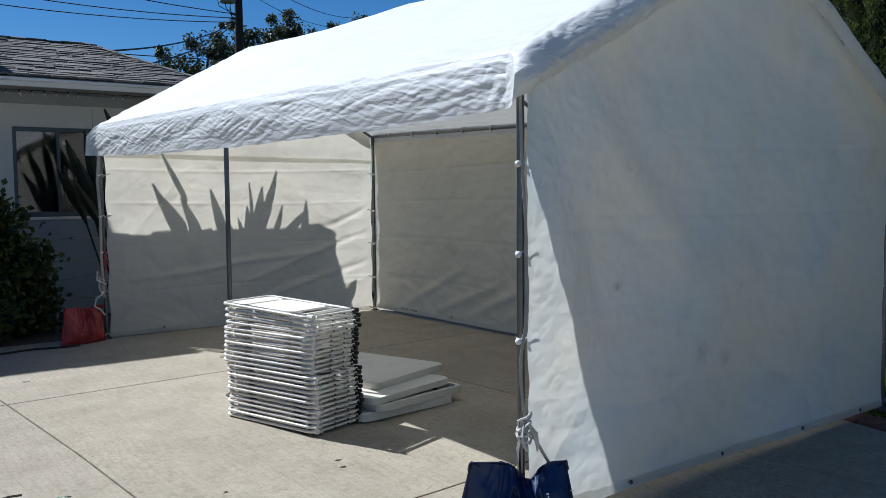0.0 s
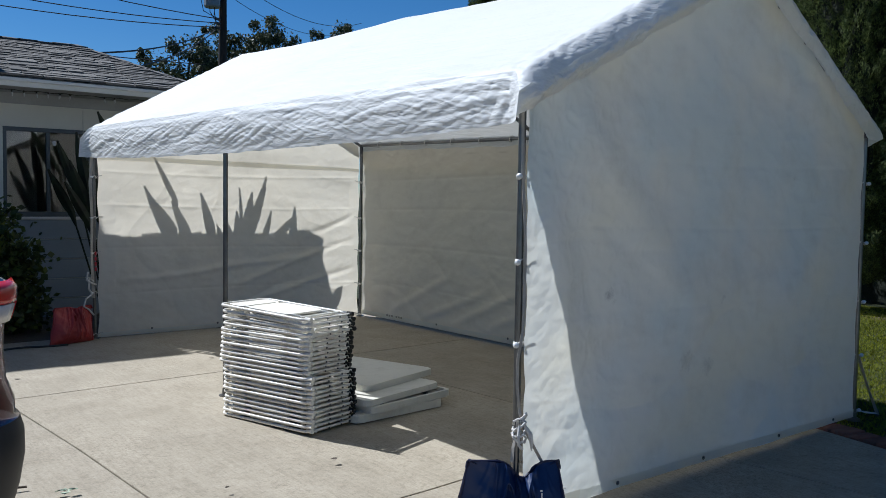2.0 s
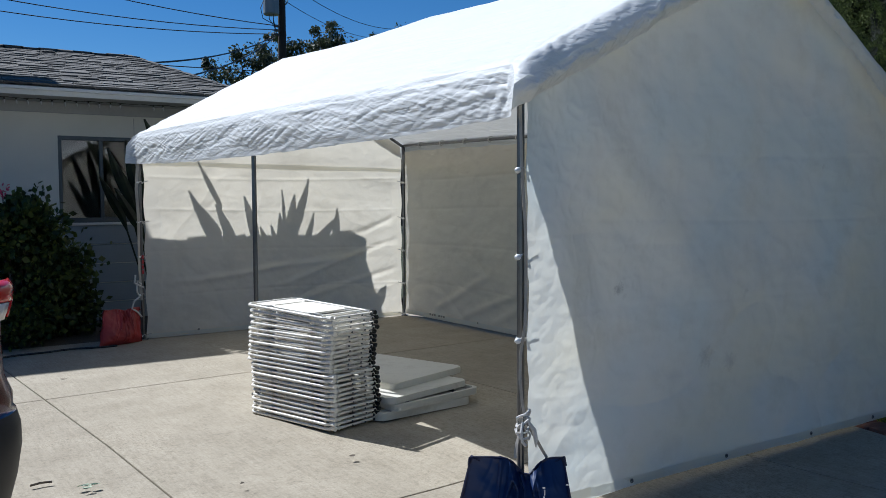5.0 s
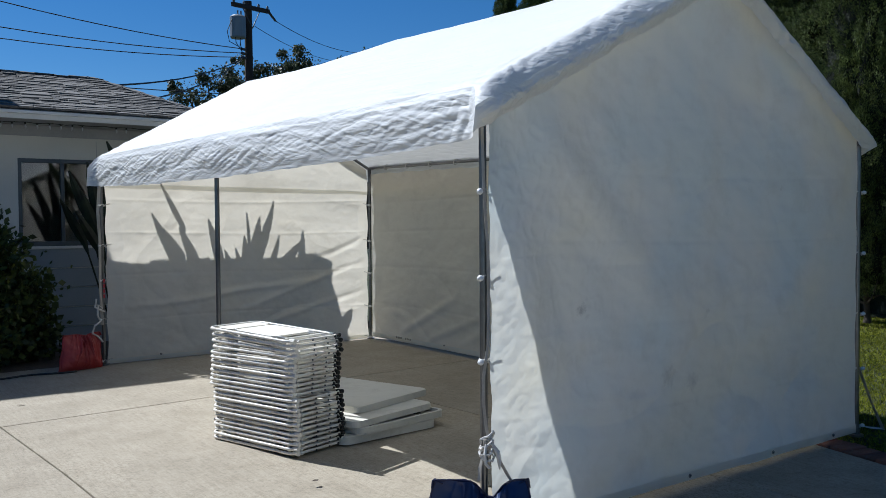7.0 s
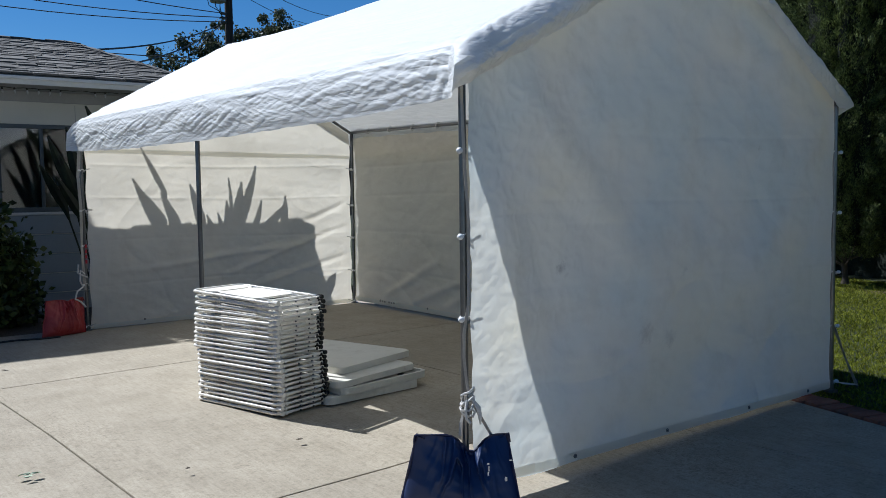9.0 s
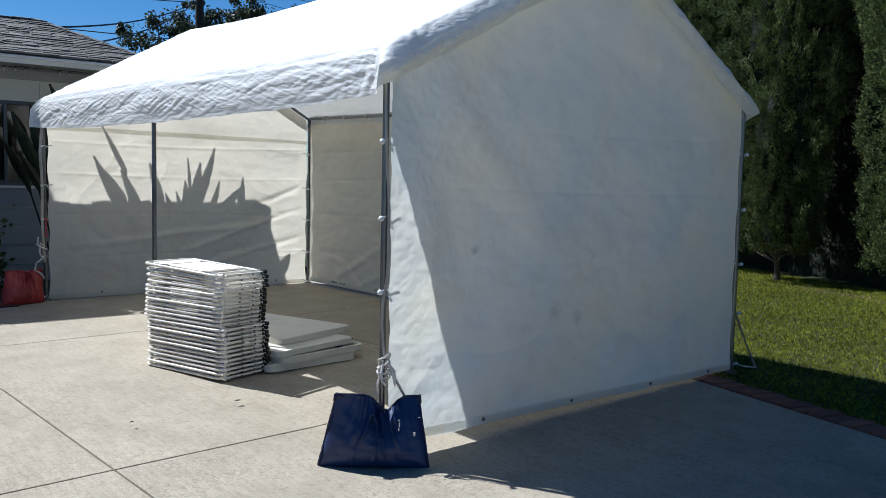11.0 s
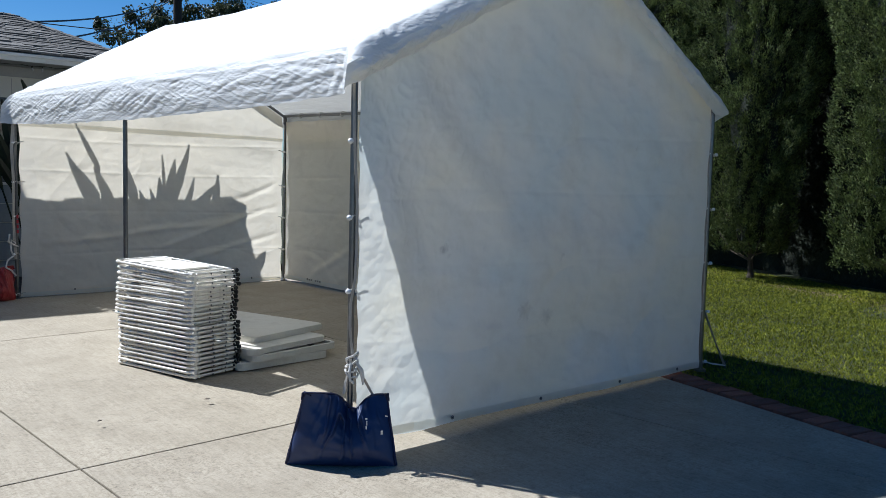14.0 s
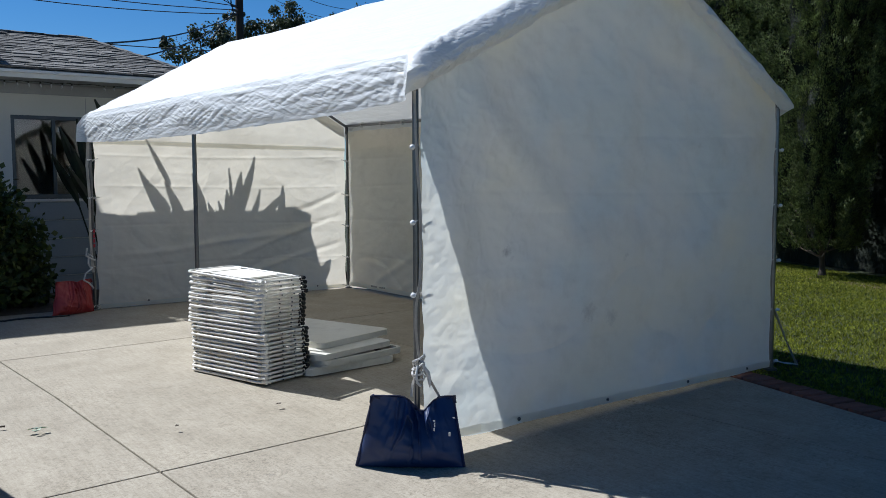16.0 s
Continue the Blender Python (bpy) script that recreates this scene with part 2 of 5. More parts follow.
WEBBING = plain("grey_webbing", (0.40, 0.37, 0.32), 0.8, 0, 0.15, 12, 200, 0.3, 0.002)
BLUE_VINYL = plain("blue_vinyl", (0.007, 0.024, 0.092), 0.46, 0, 0.08, 5, 50, 0.1, 0.003)
BLUE_SEAM = plain("blue_seam", (0.006, 0.010, 0.05), 0.6, 0, 0.2)
RED_VINYL = plain("red_vinyl", (0.32, 0.028, 0.026), 0.45, 0, 0.2, 5, 50, 0.1, 0.003)
CHAIR_PAINT = plain("white_enamel", (0.84, 0.81, 0.73), 0.35, 0, 0.08, 6, 80, 0.05, 0.001, 0.08, (0.45, 0.38, 0.28))
CHAIR_SEAT = plain("white_seat_plastic", (0.80, 0.76, 0.67), 0.45, 0, 0.06, 5, 90, 0.1, 0.001, 0.06)
BLACK_RUBBER = plain("black_rubber", (0.018, 0.018, 0.018), 0.6, 0, 0.2)
TABLE_PLASTIC = plain("table_plastic", (0.68, 0.655, 0.575), 0.5, 0, 0.07, 3, 120, 0.25, 0.001, 0.08, (0.5, 0.46, 0.38))
CONCRETE = concrete_material()
JOINT = plain("joint_dirt", (0.10, 0.085, 0.065), 0.95, 0, 0.3, 5, 80, 0.4, 0.004)
BRICK = plain("red_brick", (0.30, 0.115, 0.075), 0.85, 0, 0.2, 9, 70, 0.5, 0.004, 0.4, (0.22, 0.17, 0.14))
LAWN = grass_soil_material("lawn_soil", (0.020, 0.030, 0.006), (0.034, 0.044, 0.008), (0.06, 0.055, 0.018))
SOIL = grass_soil_material("bare_soil", (0.08, 0.06, 0.045), (0.11, 0.085, 0.06), (0.15, 0.12, 0.085))
DRY_SOIL = grass_soil_material("dry_straw_soil", (0.09, 0.065, 0.035), (0.15, 0.105, 0.052), (0.22, 0.165, 0.08))
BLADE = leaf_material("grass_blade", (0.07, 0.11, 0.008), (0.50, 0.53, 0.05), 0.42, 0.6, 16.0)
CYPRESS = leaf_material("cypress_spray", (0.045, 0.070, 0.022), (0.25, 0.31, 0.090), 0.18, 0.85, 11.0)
# near-black leaf tone stands in for the shade behind the cypress row
HEDGE_SHADE = leaf_material("hedge_shade_leaf", (0.006, 0.010, 0.004), (0.022, 0.030, 0.012), 0.1, 0.9)
# near-black tone puts the shade inside crowns and hedge into the colour
CYPRESS_SHADE = plain("cypress_inner_shade", (0.012, 0.018, 0.008), 0.95, 0, 0.4, 3, 12, 0.8, 0.05)
BARK = plain("bark", (0.10, 0.078, 0.058), 0.95, 0, 0.3, 4, 30, 0.8, 0.02, 0, None, (1, 1, 0.25))
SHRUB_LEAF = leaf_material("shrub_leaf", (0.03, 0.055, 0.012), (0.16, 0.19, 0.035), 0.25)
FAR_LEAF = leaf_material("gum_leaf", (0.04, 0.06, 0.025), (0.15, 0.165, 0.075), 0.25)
PADDLE_LEAF = leaf_material("paddle_leaf", (0.010, 0.018, 0.008), (0.030, 0.048, 0.016), 0.12, 0.5)
STUCCO = plain("cream_stucco", (0.62, 0.61, 0.55), 0.9, 0, 0.06, 1.2, 90, 0.4, 0.003)
SIDING = plain("painted_siding", (0.24, 0.27, 0.285), 0.7, 0, 0.06, 1.5, 50, 0.15, 0.002, 0.06)
TRIM = plain("cream_trim", (0.66, 0.65, 0.60), 0.6, 0, 0.06, 2, 40, 0.1, 0.002)
SOFFIT = plain("grey_soffit", (0.34, 0.35, 0.35), 0.8, 0, 0.08, 2, 40, 0.1, 0.002)
ALUMINIUM = plain("window_aluminium", (0.07, 0.085, 0.095), 0.45, 0.5, 0.1, 4, 60, 0.05, 0.001)
PANE = glass_material("window_glass")
# floor and ceiling coloured dark to stand in for the unlit room
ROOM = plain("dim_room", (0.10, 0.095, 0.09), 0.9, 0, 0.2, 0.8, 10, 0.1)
DRAPE = plain("grey_drape", (0.45, 0.45, 0.43), 0.9, 0, 0.1, 2, 60, 0.2, 0.003)
SHINGLE = plain("weathered_shingle", (0.20, 0.188, 0.172), 0.95, 0, 0.3, 5, 60, 0.6, 0.006, 0.6, (0.24, 0.225, 0.20))
BULB = plain("frosted_bulb", (0.55, 0.58, 0.62), 0.25, 0, 0.1)
WIRE = plain("black_wire", (0.012, 0.012, 0.013), 0.6, 0, 0.1)
POLE_WOOD = plain("creosote_pole", (0.05, 0.036, 0.028), 0.9, 0, 0.3, 3, 20, 0.5, 0.01, 0, None, (1, 1, 0.2))
TANK = plain("grey_tank", (0.24, 0.26, 0.28), 0.5, 0.2, 0.1)
BLOCK = plain("block_wall", (0.26, 0.25, 0.24), 0.9, 0, 0.1, 2, 40, 0.4, 0.005, 0.1)
CAR_RED = plain("dark_red_paint", (0.11, 0.012, 0.012), 0.18, 0.35, 0.06, 3, 200, 0.0)
CAR_RED.node_tree.nodes["Principled BSDF"].inputs["Coat Weight"].default_value = 0.8
LENS_RED = plain("red_lens", (0.50, 0.015, 0.012), 0.12, 0, 0.05, 6, 60, 0.0)
LENS_CLEAR = plain("clear_lens", (0.62, 0.60, 0.60), 0.12, 0, 0.1, 12, 90, 0.3, 0.003)
CAR_GLASS = plain("tinted_glass", (0.012, 0.014, 0.016), 0.05, 0, 0.05, 2, 50, 0.0)
BLACK_PLASTIC = plain("black_plastic", (0.022, 0.022, 0.024), 0.55, 0, 0.15, 5, 150, 0.2, 0.001)
CHROME = plain("chrome", (0.7, 0.7, 0.7), 0.12, 1.0, 0.03, 4, 40, 0.0)
SPRIG = plain("pale_leaf", (0.42, 0.50, 0.36), 0.6, 0, 0.2)
PETAL = plain("pink_petal", (0.62, 0.06, 0.14), 0.6, 0, 0.2)
RED_PRINT = plain("red_print", (0.45, 0.04, 0.05), 0.6, 0, 0.1)
DARK_PRINT = plain("dark_print", (0.33, 0.32, 0.30), 0.7, 0, 0.2)


# ---- building helpers ----
def thing(name, at, label, category, group="", kind=""):
    ob = new(name)
    ob.empty_display_size = 0.1
    ob.location = at
    return tagged(ob, label, category, group, kind)


def link_mesh(name, me, parent=None, label=""):
    ob = new(name, me)
    if parent is not None:
        ob.parent = parent
        if parent.type == "EMPTY":
            ob.matrix_parent_inverse = Matrix.Translation(-parent.location)
    return tagged(ob, label)


def part(name, bm, material, parent=None, label="", smooth=False):
    me = bpy.data.meshes.new(name)
    bmesh.ops.recalc_face_normals(bm, faces=bm.faces)
    bm.to_mesh(me)
    bm.free()
    me.materials.append(material)
    if smooth:
        me.polygons.foreach_set("use_smooth", [True] * len(me.polygons))
    return link_mesh(name, me, parent, label)


def raw(name, verts, faces, material, parent=None, label="", smooth=False):
    me = bpy.data.meshes.new(name)
    me.from_pydata([tuple(v) for v in verts], [], faces)
    me.materials.append(material)
    if smooth:
        me.polygons.foreach_set("use_smooth", [True] * len(me.polygons))
    return link_mesh(name, me, parent, label)


def structure(ob, label, category):
    return tagged(ob, label, category, "", "structure")


def add_box(bm, lo, hi, bevel=0.0, m=None):
    r = bmesh.ops.create_cube(bm, size=1.0)
    vs = r["verts"]
    for v in vs:
        v.co = Vector([lo[i] + (v.co[i] + 0.5) * (hi[i] - lo[i]) for i in range(3)])
    if bevel:
        es = {e for v in vs for e in v.link_edges}
        r2 = bmesh.ops.bevel(bm, geom=list(es), offset=bevel, segments=2, affect="EDGES", profile=0.6)
        vs = list({v for f in r2["faces"] for v in f.verts} | {v for v in vs if v.is_valid})
    if m is not None:
        for v in vs:
            v.co = m @ v.co
    return bm


def box(lo, hi, bevel=0.0, m=None):
    return add_box(bmesh.new(), lo, hi, bevel, m)


def add_tube(bm, pts, radius, sides=8, closed=False):
    """A round tube along points; radius may be a list."""
    pts = [Vector(p) for p in pts]
    n = len(pts)
    rad = radius if isinstance(radius, (list, tuple)) else [radius] * n
    rings, ref = [], None
    for i, p in enumerate(pts):
        a = pts[(i - 1) % n] if (closed or i > 0) else p
        b = pts[(i + 1) % n] if (closed or i < n - 1) else p
        d = (b - a).normalized()
        if ref is None:
            ref = d.orthogonal().normalized()
        ref = (ref - d * ref.dot(d)).normalized()
        side = d.cross(ref)
        rings.append([bm.verts.new(p + rad[i] * (math.cos(2 * math.pi * k / sides) * ref + math.sin(2 * math.pi * k / sides) * side)) for k in range(sides)])
    for i in range(n if closed else n - 1):
        r0, r1 = rings[i], rings[(i + 1) % n]
        for k in range(sides):
            bm.faces.new((r0[k], r0[(k + 1) % sides], r1[(k + 1) % sides], r1[k]))
    if not closed:
        bm.faces.new(rings[0][::-1])
        bm.faces.new(rings[-1])
    return bm


def tube(pts, radius, sides=8, closed=False):
    return add_tube(bmesh.new(), pts, radius, sides, closed)


def add_ball(bm, at, radius, squash=(1, 1, 1), u=12, v=8):
    r = bmesh.ops.create_uvsphere(bm, u_segments=u, v_segments=v, radius=radius)
    for w in r["verts"]:
        w.co = Vector((w.co.x * squash[0], w.co.y * squash[1], w.co.z * squash[2])) + Vector(at)
    return bm


def prism(bm, poly, z0, z1, bevel=0.0):
    """A flat outline (x, y) drawn up from z0 to z1."""
    low = [bm.verts.new((x, y, z0)) for x, y in poly]
    top = [bm.verts.new((x, y, z1)) for x, y in poly]
    n = len(poly)
    f = [bm.faces.new(top), bm.faces.new(low[::-1])]
    for i in range(n):
        bm.faces.new((low[i], low[(i + 1) % n], top[(i + 1) % n], top[i]))
    if bevel:
        bmesh.ops.bevel(bm, geom=list(f[0].edges), offset=bevel, segments=2, affect="EDGES", profile=0.6)
    return bm


def rounded(w, d, r, n=5):
    """Outline of a rectangle w by d, centred, with round corners."""
    out = []
    for cx, cy, a0 in ((w / 2 - r, d / 2 - r, 0), (-w / 2 + r, d / 2 - r, 90), (-w / 2 + r, -d / 2 + r, 180), (w / 2 - r, -d / 2 + r, 270)):
        for k in range(n):
            a = radians(a0 + 90 * k / (n - 1))
            out.append((cx + r * math.cos(a), cy + r * math.sin(a)))
    return out


def sheet(name, nu, nv, place, material, parent=None, label=""):
    """A smooth grid surface: place(u, v) for u, v in 0..1."""
    verts = [place(i / nu, j / nv) for j in range(nv + 1) for i in range(nu + 1)]
    faces = [(j * (nu + 1) + i, j * (nu + 1) + i + 1, (j + 1) * (nu + 1) + i + 1, (j + 1) * (nu + 1) + i) for j in range(nv) for i in range(nu)]
    return raw(name, verts, faces, material, parent, label, True)


def fbm(x, y, z, octaves=4):
    return noise.fractal(Vector((x, y, z)), 1.0, 2.0, octaves)


def lerp_list(pairs, t):
    if t <= pairs[0][0]:
        return pairs[0][1]
    for (a, va), (b, vb) in zip(pairs, pairs[1:]):
        if t <= b:
            return va + (vb - va) * (t - a) / (b - a)
    return pairs[-1][1]


# ---- ground ----
W, L = 3.05, 5.90                     # the tent's frame, post to post


def fall(x, y):
    """The paving's fall towards the street at the tent's open corner."""
    return -0.054 * min(1.0, max(0.0, (2.3 - x) / 2.3)) * min(1.0, max(0.0, (2.2 - y) / 2.2))


def brick_line(y):
    return 2.635 + 0.229 * y


structure(part("ground", box((-2500, -2500, -0.6), (2500, 2500, -0.14)), LAWN), "flat ground reaching to the horizon", "ground")
drive = structure(part("pavement", box((-9.5, -9.8, -0.139), (2.2, 6.05, -0.088)), JOINT), "pale concrete driveway with scored joints", "driveway")
SLAB_X, SLAB_Y = (-9.45, -6.7, -3.90, -1.10, 1.60, 9.0), (-9.4, -6.1, -2.75, 0.57, 3.66, 6.6)
SKEW = Matrix.Translation((-1.10, 0.57, 0)) @ Matrix.Rotation(radians(3.4), 4, "Z") @ Matrix.Translation((1.10, -0.57, 0))


def clip(poly, side):
    """The part of an outline where side(x, y) is above nought."""
    out = []
    for (ax, ay), (bx, by) in zip(poly, poly[1:] + poly[:1]):
        a, b = side(ax, ay), side(bx, by)
        if a >= 0:
            out.append((ax, ay))
        if (a >= 0) != (b >= 0):
            t = a / (a - b)
            out.append((ax + (bx - ax) * t, ay + (by - ay) * t))
    return out


for j in range(5):
    for i in range(5):
        g = 0.005
        x0, x1, y0, y1 = SLAB_X[i] + g, SLAB_X[i + 1] - g, SLAB_Y[j] + g, SLAB_Y[j + 1] - g
        poly = [(SKEW @ Vector((x, y, 0)))[:2] for x, y in ((x0, y0), (x1, y0), (x1, y1), (x0, y1))]
        poly = clip(poly, lambda x, y: brick_line(y) - 0.012 - x)
        poly = clip(poly, lambda x, y: 6.05 - y) if poly else poly
        if len(poly) < 3 or max(q[0] for q in poly) - min(q[0] for q in poly) < 0.1:
            continue
        bm = prism(bmesh.new(), poly, -0.12, 0.0, 0.006)
        for axis, cuts in ((0, (0.0, 0.8, 1.6, 2.3)), (1, (0.0, 0.75, 1.5, 2.2))):
            for c in cuts:
                co, no = [0, 0, 0], [0, 0, 0]
                co[axis], no[axis] = c, 1
                bmesh.ops.bisect_plane(bm, geom=bm.verts[:] + bm.edges[:] + bm.faces[:], plane_co=co, plane_no=no)
        for v in bm.verts:
            v.co.z += fall(v.co.x, v.co.y)
        part("slab", bm, CONCRETE, drive)


def lawn_height(x, y):
    return -0.03 + 0.012 * fbm(x * 0.9, y * 0.9, 3.0) + 0.02 * max(0.0, x - 3.2) / 5


lawn_v, lawn_f = [], []
NX, NY = 60, 60
for j in range(NY + 1):
    y = -9 + 29 * j / NY
    for i in range(NX + 1):
        x = brick_line(min(y, 6.0)) + 0.10 + (16 - brick_line(min(y, 6.0))) * i / NX
        lawn_v.append((x, y, lawn_height(x, y)))
lawn_f = [(j * (NX + 1) + i, j * (NX + 1) + i + 1, (j + 1) * (NX + 1) + i + 1, (j + 1) * (NX + 1) + i) for j in range(NY) for i in range(NX)]
structure(raw("lawn", lawn_v, lawn_f, LAWN, None, "", True), "mown green lawn with a dry patch beside the driveway", "lawn")
structure(part("planting_bed", box((-9.5, 6.06, -0.139), (3.2, 7.80, -0.015)), SOIL), "bare dark soil bed along the house wall", "soil bed")


# ---- the tent ----
def eave_z(y):
    return 1.935 + 0.013 * y


def ridge_z(y):
    return 2.745 + 0.020 * y


def roof_z(x, y):
    """Height of the roof's underside frame line at x across the tent."""
    s = 1 - abs(x - W / 2) / (W / 2)
    return eave_z(y) + (ridge_z(y) - eave_z(y)) * s


tent = thing("canopy_tent", (0, 0, 0), "large white tarpaulin canopy tent on a galvanised pole frame", "tent")
POSTS = [(0, 0), (0, 2.95), (0, L), (W, 0), (W, 2.95), (W, L)]
for px, py in POSTS:
    g = fall(px, py)
    post = part("post", tube([(px, py, g + 0.012), (px, py, 0.8), (px, py, eave_z(py))], 0.0165, 12), GALVANISED, tent)
    part("foot_plate", tube([(px, py, g - 0.005), (px, py, g + 0.008), (px, py, g + 0.012), (px, py, g + 0.05)], [0.045, 0.045, 0.021, 0.021], 12), GALVANISED, post)
    part("collar", tube([(px, py, eave_z(py) - 0.10), (px, py, eave_z(py) + 0.01)], 0.0215, 12), DARK_STEEL, post)
for x in (0, W):
    for a, b in ((0, 2.95), (2.95, L)):
        part("eave_rail", tube([(x, a, eave_z(a)), (x, b, eave_z(b))], 0.0165, 10), GALVANISED, tent)
for a, b in ((0, 2.95), (2.95, L)):
    part("ridge_rail", tube([(W / 2, a, ridge_z(a) - 0.036), (W / 2, b, ridge_z(b) - 0.036)], 0.0165, 10), GALVANISED, tent)
for y in (0.0, 2.95, L):
    for x in (0, W):
        part("rafter", tube([(x, y, eave_z(y) - 0.014), (W / 2, y, ridge_z(y) - 0.014)], 0.0165, 10), GALVANISED, tent)

Y0, Y1 = -0.070, L + 0.07               # the cover's overhang at both ends


def hem_z(y):
    """Lower edge of the front valance, pulled down between the tied corners."""
    return lerp_list([(-0.1, 1.735), (0.2, 1.722), (0.9, 1.700), (2.8, 1.690), (4.6, 1.705), (5.6, 1.735), (6.0, 1.75)], y)


def ruck(a, b, seed):
    """Cloth wrinkles: thin raised lines that wander and fork."""
    n = noise.noise(Vector((a + 0.35 * noise.noise(Vector((a * 1.7, b * 1.7, seed + 3))), b + 0.35 * noise.noise(Vector((a * 1.3, b * 1.3, seed + 8))), seed * 5.1)))
    return max(0.0, 1 - abs(n) * 3.4) ** 1.15 - 0.35


def buckle(a, b, seed):
    """Crinkled sheet: rounded swells that meet in sharp valleys."""
    wa = 0.45 * noise.noise(Vector((a * 0.8, b * 0.8, seed + 2.7)))
    return abs(noise.noise(Vector((a + wa, b - wa, seed * 5.3)))) - 0.22


def corner_pull(y):
    """How strongly the side valance is drawn out and down towards the cover's two ends."""
    return max(0.0, 1 - min(y - Y0, Y1 - y) / 0.17) ** 2


def end_flare(y, s):
    """The cover's near end stands out past the frame, most of all at the ridge; s runs from eave to eave."""
    return -(0.012 + 0.062 * (1 - abs(2 * s - 1))) * max(0.0, 1 - (y - Y0) / 0.35) ** 2


def cover_place(u, v):
    """u runs along the tent, v across it from the front hem over the ridge to the back hem."""
    y = Y0 + (Y1 - Y0) * u
    hang = 0.135
    if v < hang or v > 1 - hang:
        s = (v if v < hang else 1 - v) / hang              # 0 at the hem, 1 at the eave
        top = eave_z(y) + 0.035
        z = hem_z(y) + (top - hem_z(y)) * s
        out = 0.024 + 0.02 * math.sin(math.pi * min(1, s * 0.9)) + 0.014 * (1 - s)
        out *= 1.0 if s < 0.8 else 1 - (s - 0.8) * 3.0
        wr = (0.012 * fbm(y * 0.9, z * 3.0, 1.7, 2) + 0.010 * buckle(y * 0.9, z * 6.0 + 0.8 * y, 1.0) + 0.0105 * buckle(y * 2.0, z * 12.0 - 1.6 * y, 2.0)
              + 0.0100 * buckle(y * 2.8, z * 24.0 + 5.0 * y, 3.0) + 0.0055 * buckle(y * 5.0, z * 44.0 - 11.0 * y, 4.0) + 0.0015 * buckle(y * 16.0, z * 60.0 + 18.0 * y, 5.0))
        near = max(0.0, 1 - (y - Y0) / 0.9)
        wr += near ** 1.5 * (0.016 * buckle(y * 7 + z * 3.0, z * 3.0, 5.0) + 0.010 * buckle(y * 14 + z * 9.0, z * 6.0, 6.0))
        wr += max(0.0, 1 - (Y1 - y) / 0.8) ** 1.5 * 0.016 * buckle(y * 7 - z * 5.0, z * 2.0, 7.0)
        ends = min(1.0, (y - Y0) / 0.15, (Y1 - y) / 0.15)
        out = out * (0.55 + 0.45 * ends) + wr * (0.22 + 0.78 * math.sin(math.pi * min(1.0, s + 0.04)))
        z += 0.005 * fbm(y * 5, 2.0, s * 2.0, 3) * (1.4 - s)
        e = min(1.0, min(y - Y0, Y1 - y) / 0.12)
        out = out * e + 0.062 * (1 - e) + 0.055 * corner_pull(y) * (1 - 0.25 * s) * (1.0 if v < 0.5 else 0.1)
        z -= (0.085 * corner_pull(y) + 0.040 * max(0.0, 1 - min(y - Y0, Y1 - y) / 0.09) ** 2) * s
        if v > 0.5:
            z += 0.10 * max(0.0, 1 - (y - Y0) / 0.22) ** 1.5 * (1 - s)
        x = -out if v < hang else W + out
        return (x, y + end_flare(y, 0.0), z)
    s = (v - hang) / (1 - 2 * hang)                        # 0 front eave, 1 back eave
    x = W * s
    z = roof_z(x, y) + 0.035
    bay = abs(math.sin(math.pi * min(max(y, 0.0), L) / 2.95))
    across = math.sin(math.pi * (2 * s if s < 0.5 else 2 * s - 1))
    z -= 0.035 * bay * across + 0.030 * bay * max(0.0, 1 - abs(s - 0.5) / 0.12)
    edge = max(0.0, 1 - min(s, 1 - s) / 0.14)
    end = max(0.0, 1 - min(y - Y0, Y1 - y) / 0.5)
    z += 0.006 * fbm(x * 1.6, y * 1.6, 0.3, 4) + 0.016 * edge * buckle(y * 2.2, x * 8 + y, 6.0) + 0.010 * edge * buckle(y * 5.0, x * 16 + y * 3, 8.0) + 0.014 * end * end * buckle(x * 3.0 + y * 4, y * 7 - x * 2.2, 7.0) + 0.013 * end * end * buckle(x * 9 - y * 6, y * 16 + x * 3, 9.0) + 0.006 * end * end * buckle(x * 20 + y * 9, y * 30 - x * 6, 10.0)
    if y < 0 or y > L:
        over = (-y if y < 0 else y - L) / 0.06
        z -= 0.02 * over * over
    bend = max(0.0, 1 - min(y - Y0, Y1 - y) / 0.09)
    z -= 0.050 * bend * bend
    return (x, y + end_flare(y, s), z)


roof = sheet("roof_cover", 960, 400, cover_place, ROOF_TARP, tent, "sunlit white tarpaulin roof with a wrinkled valance")


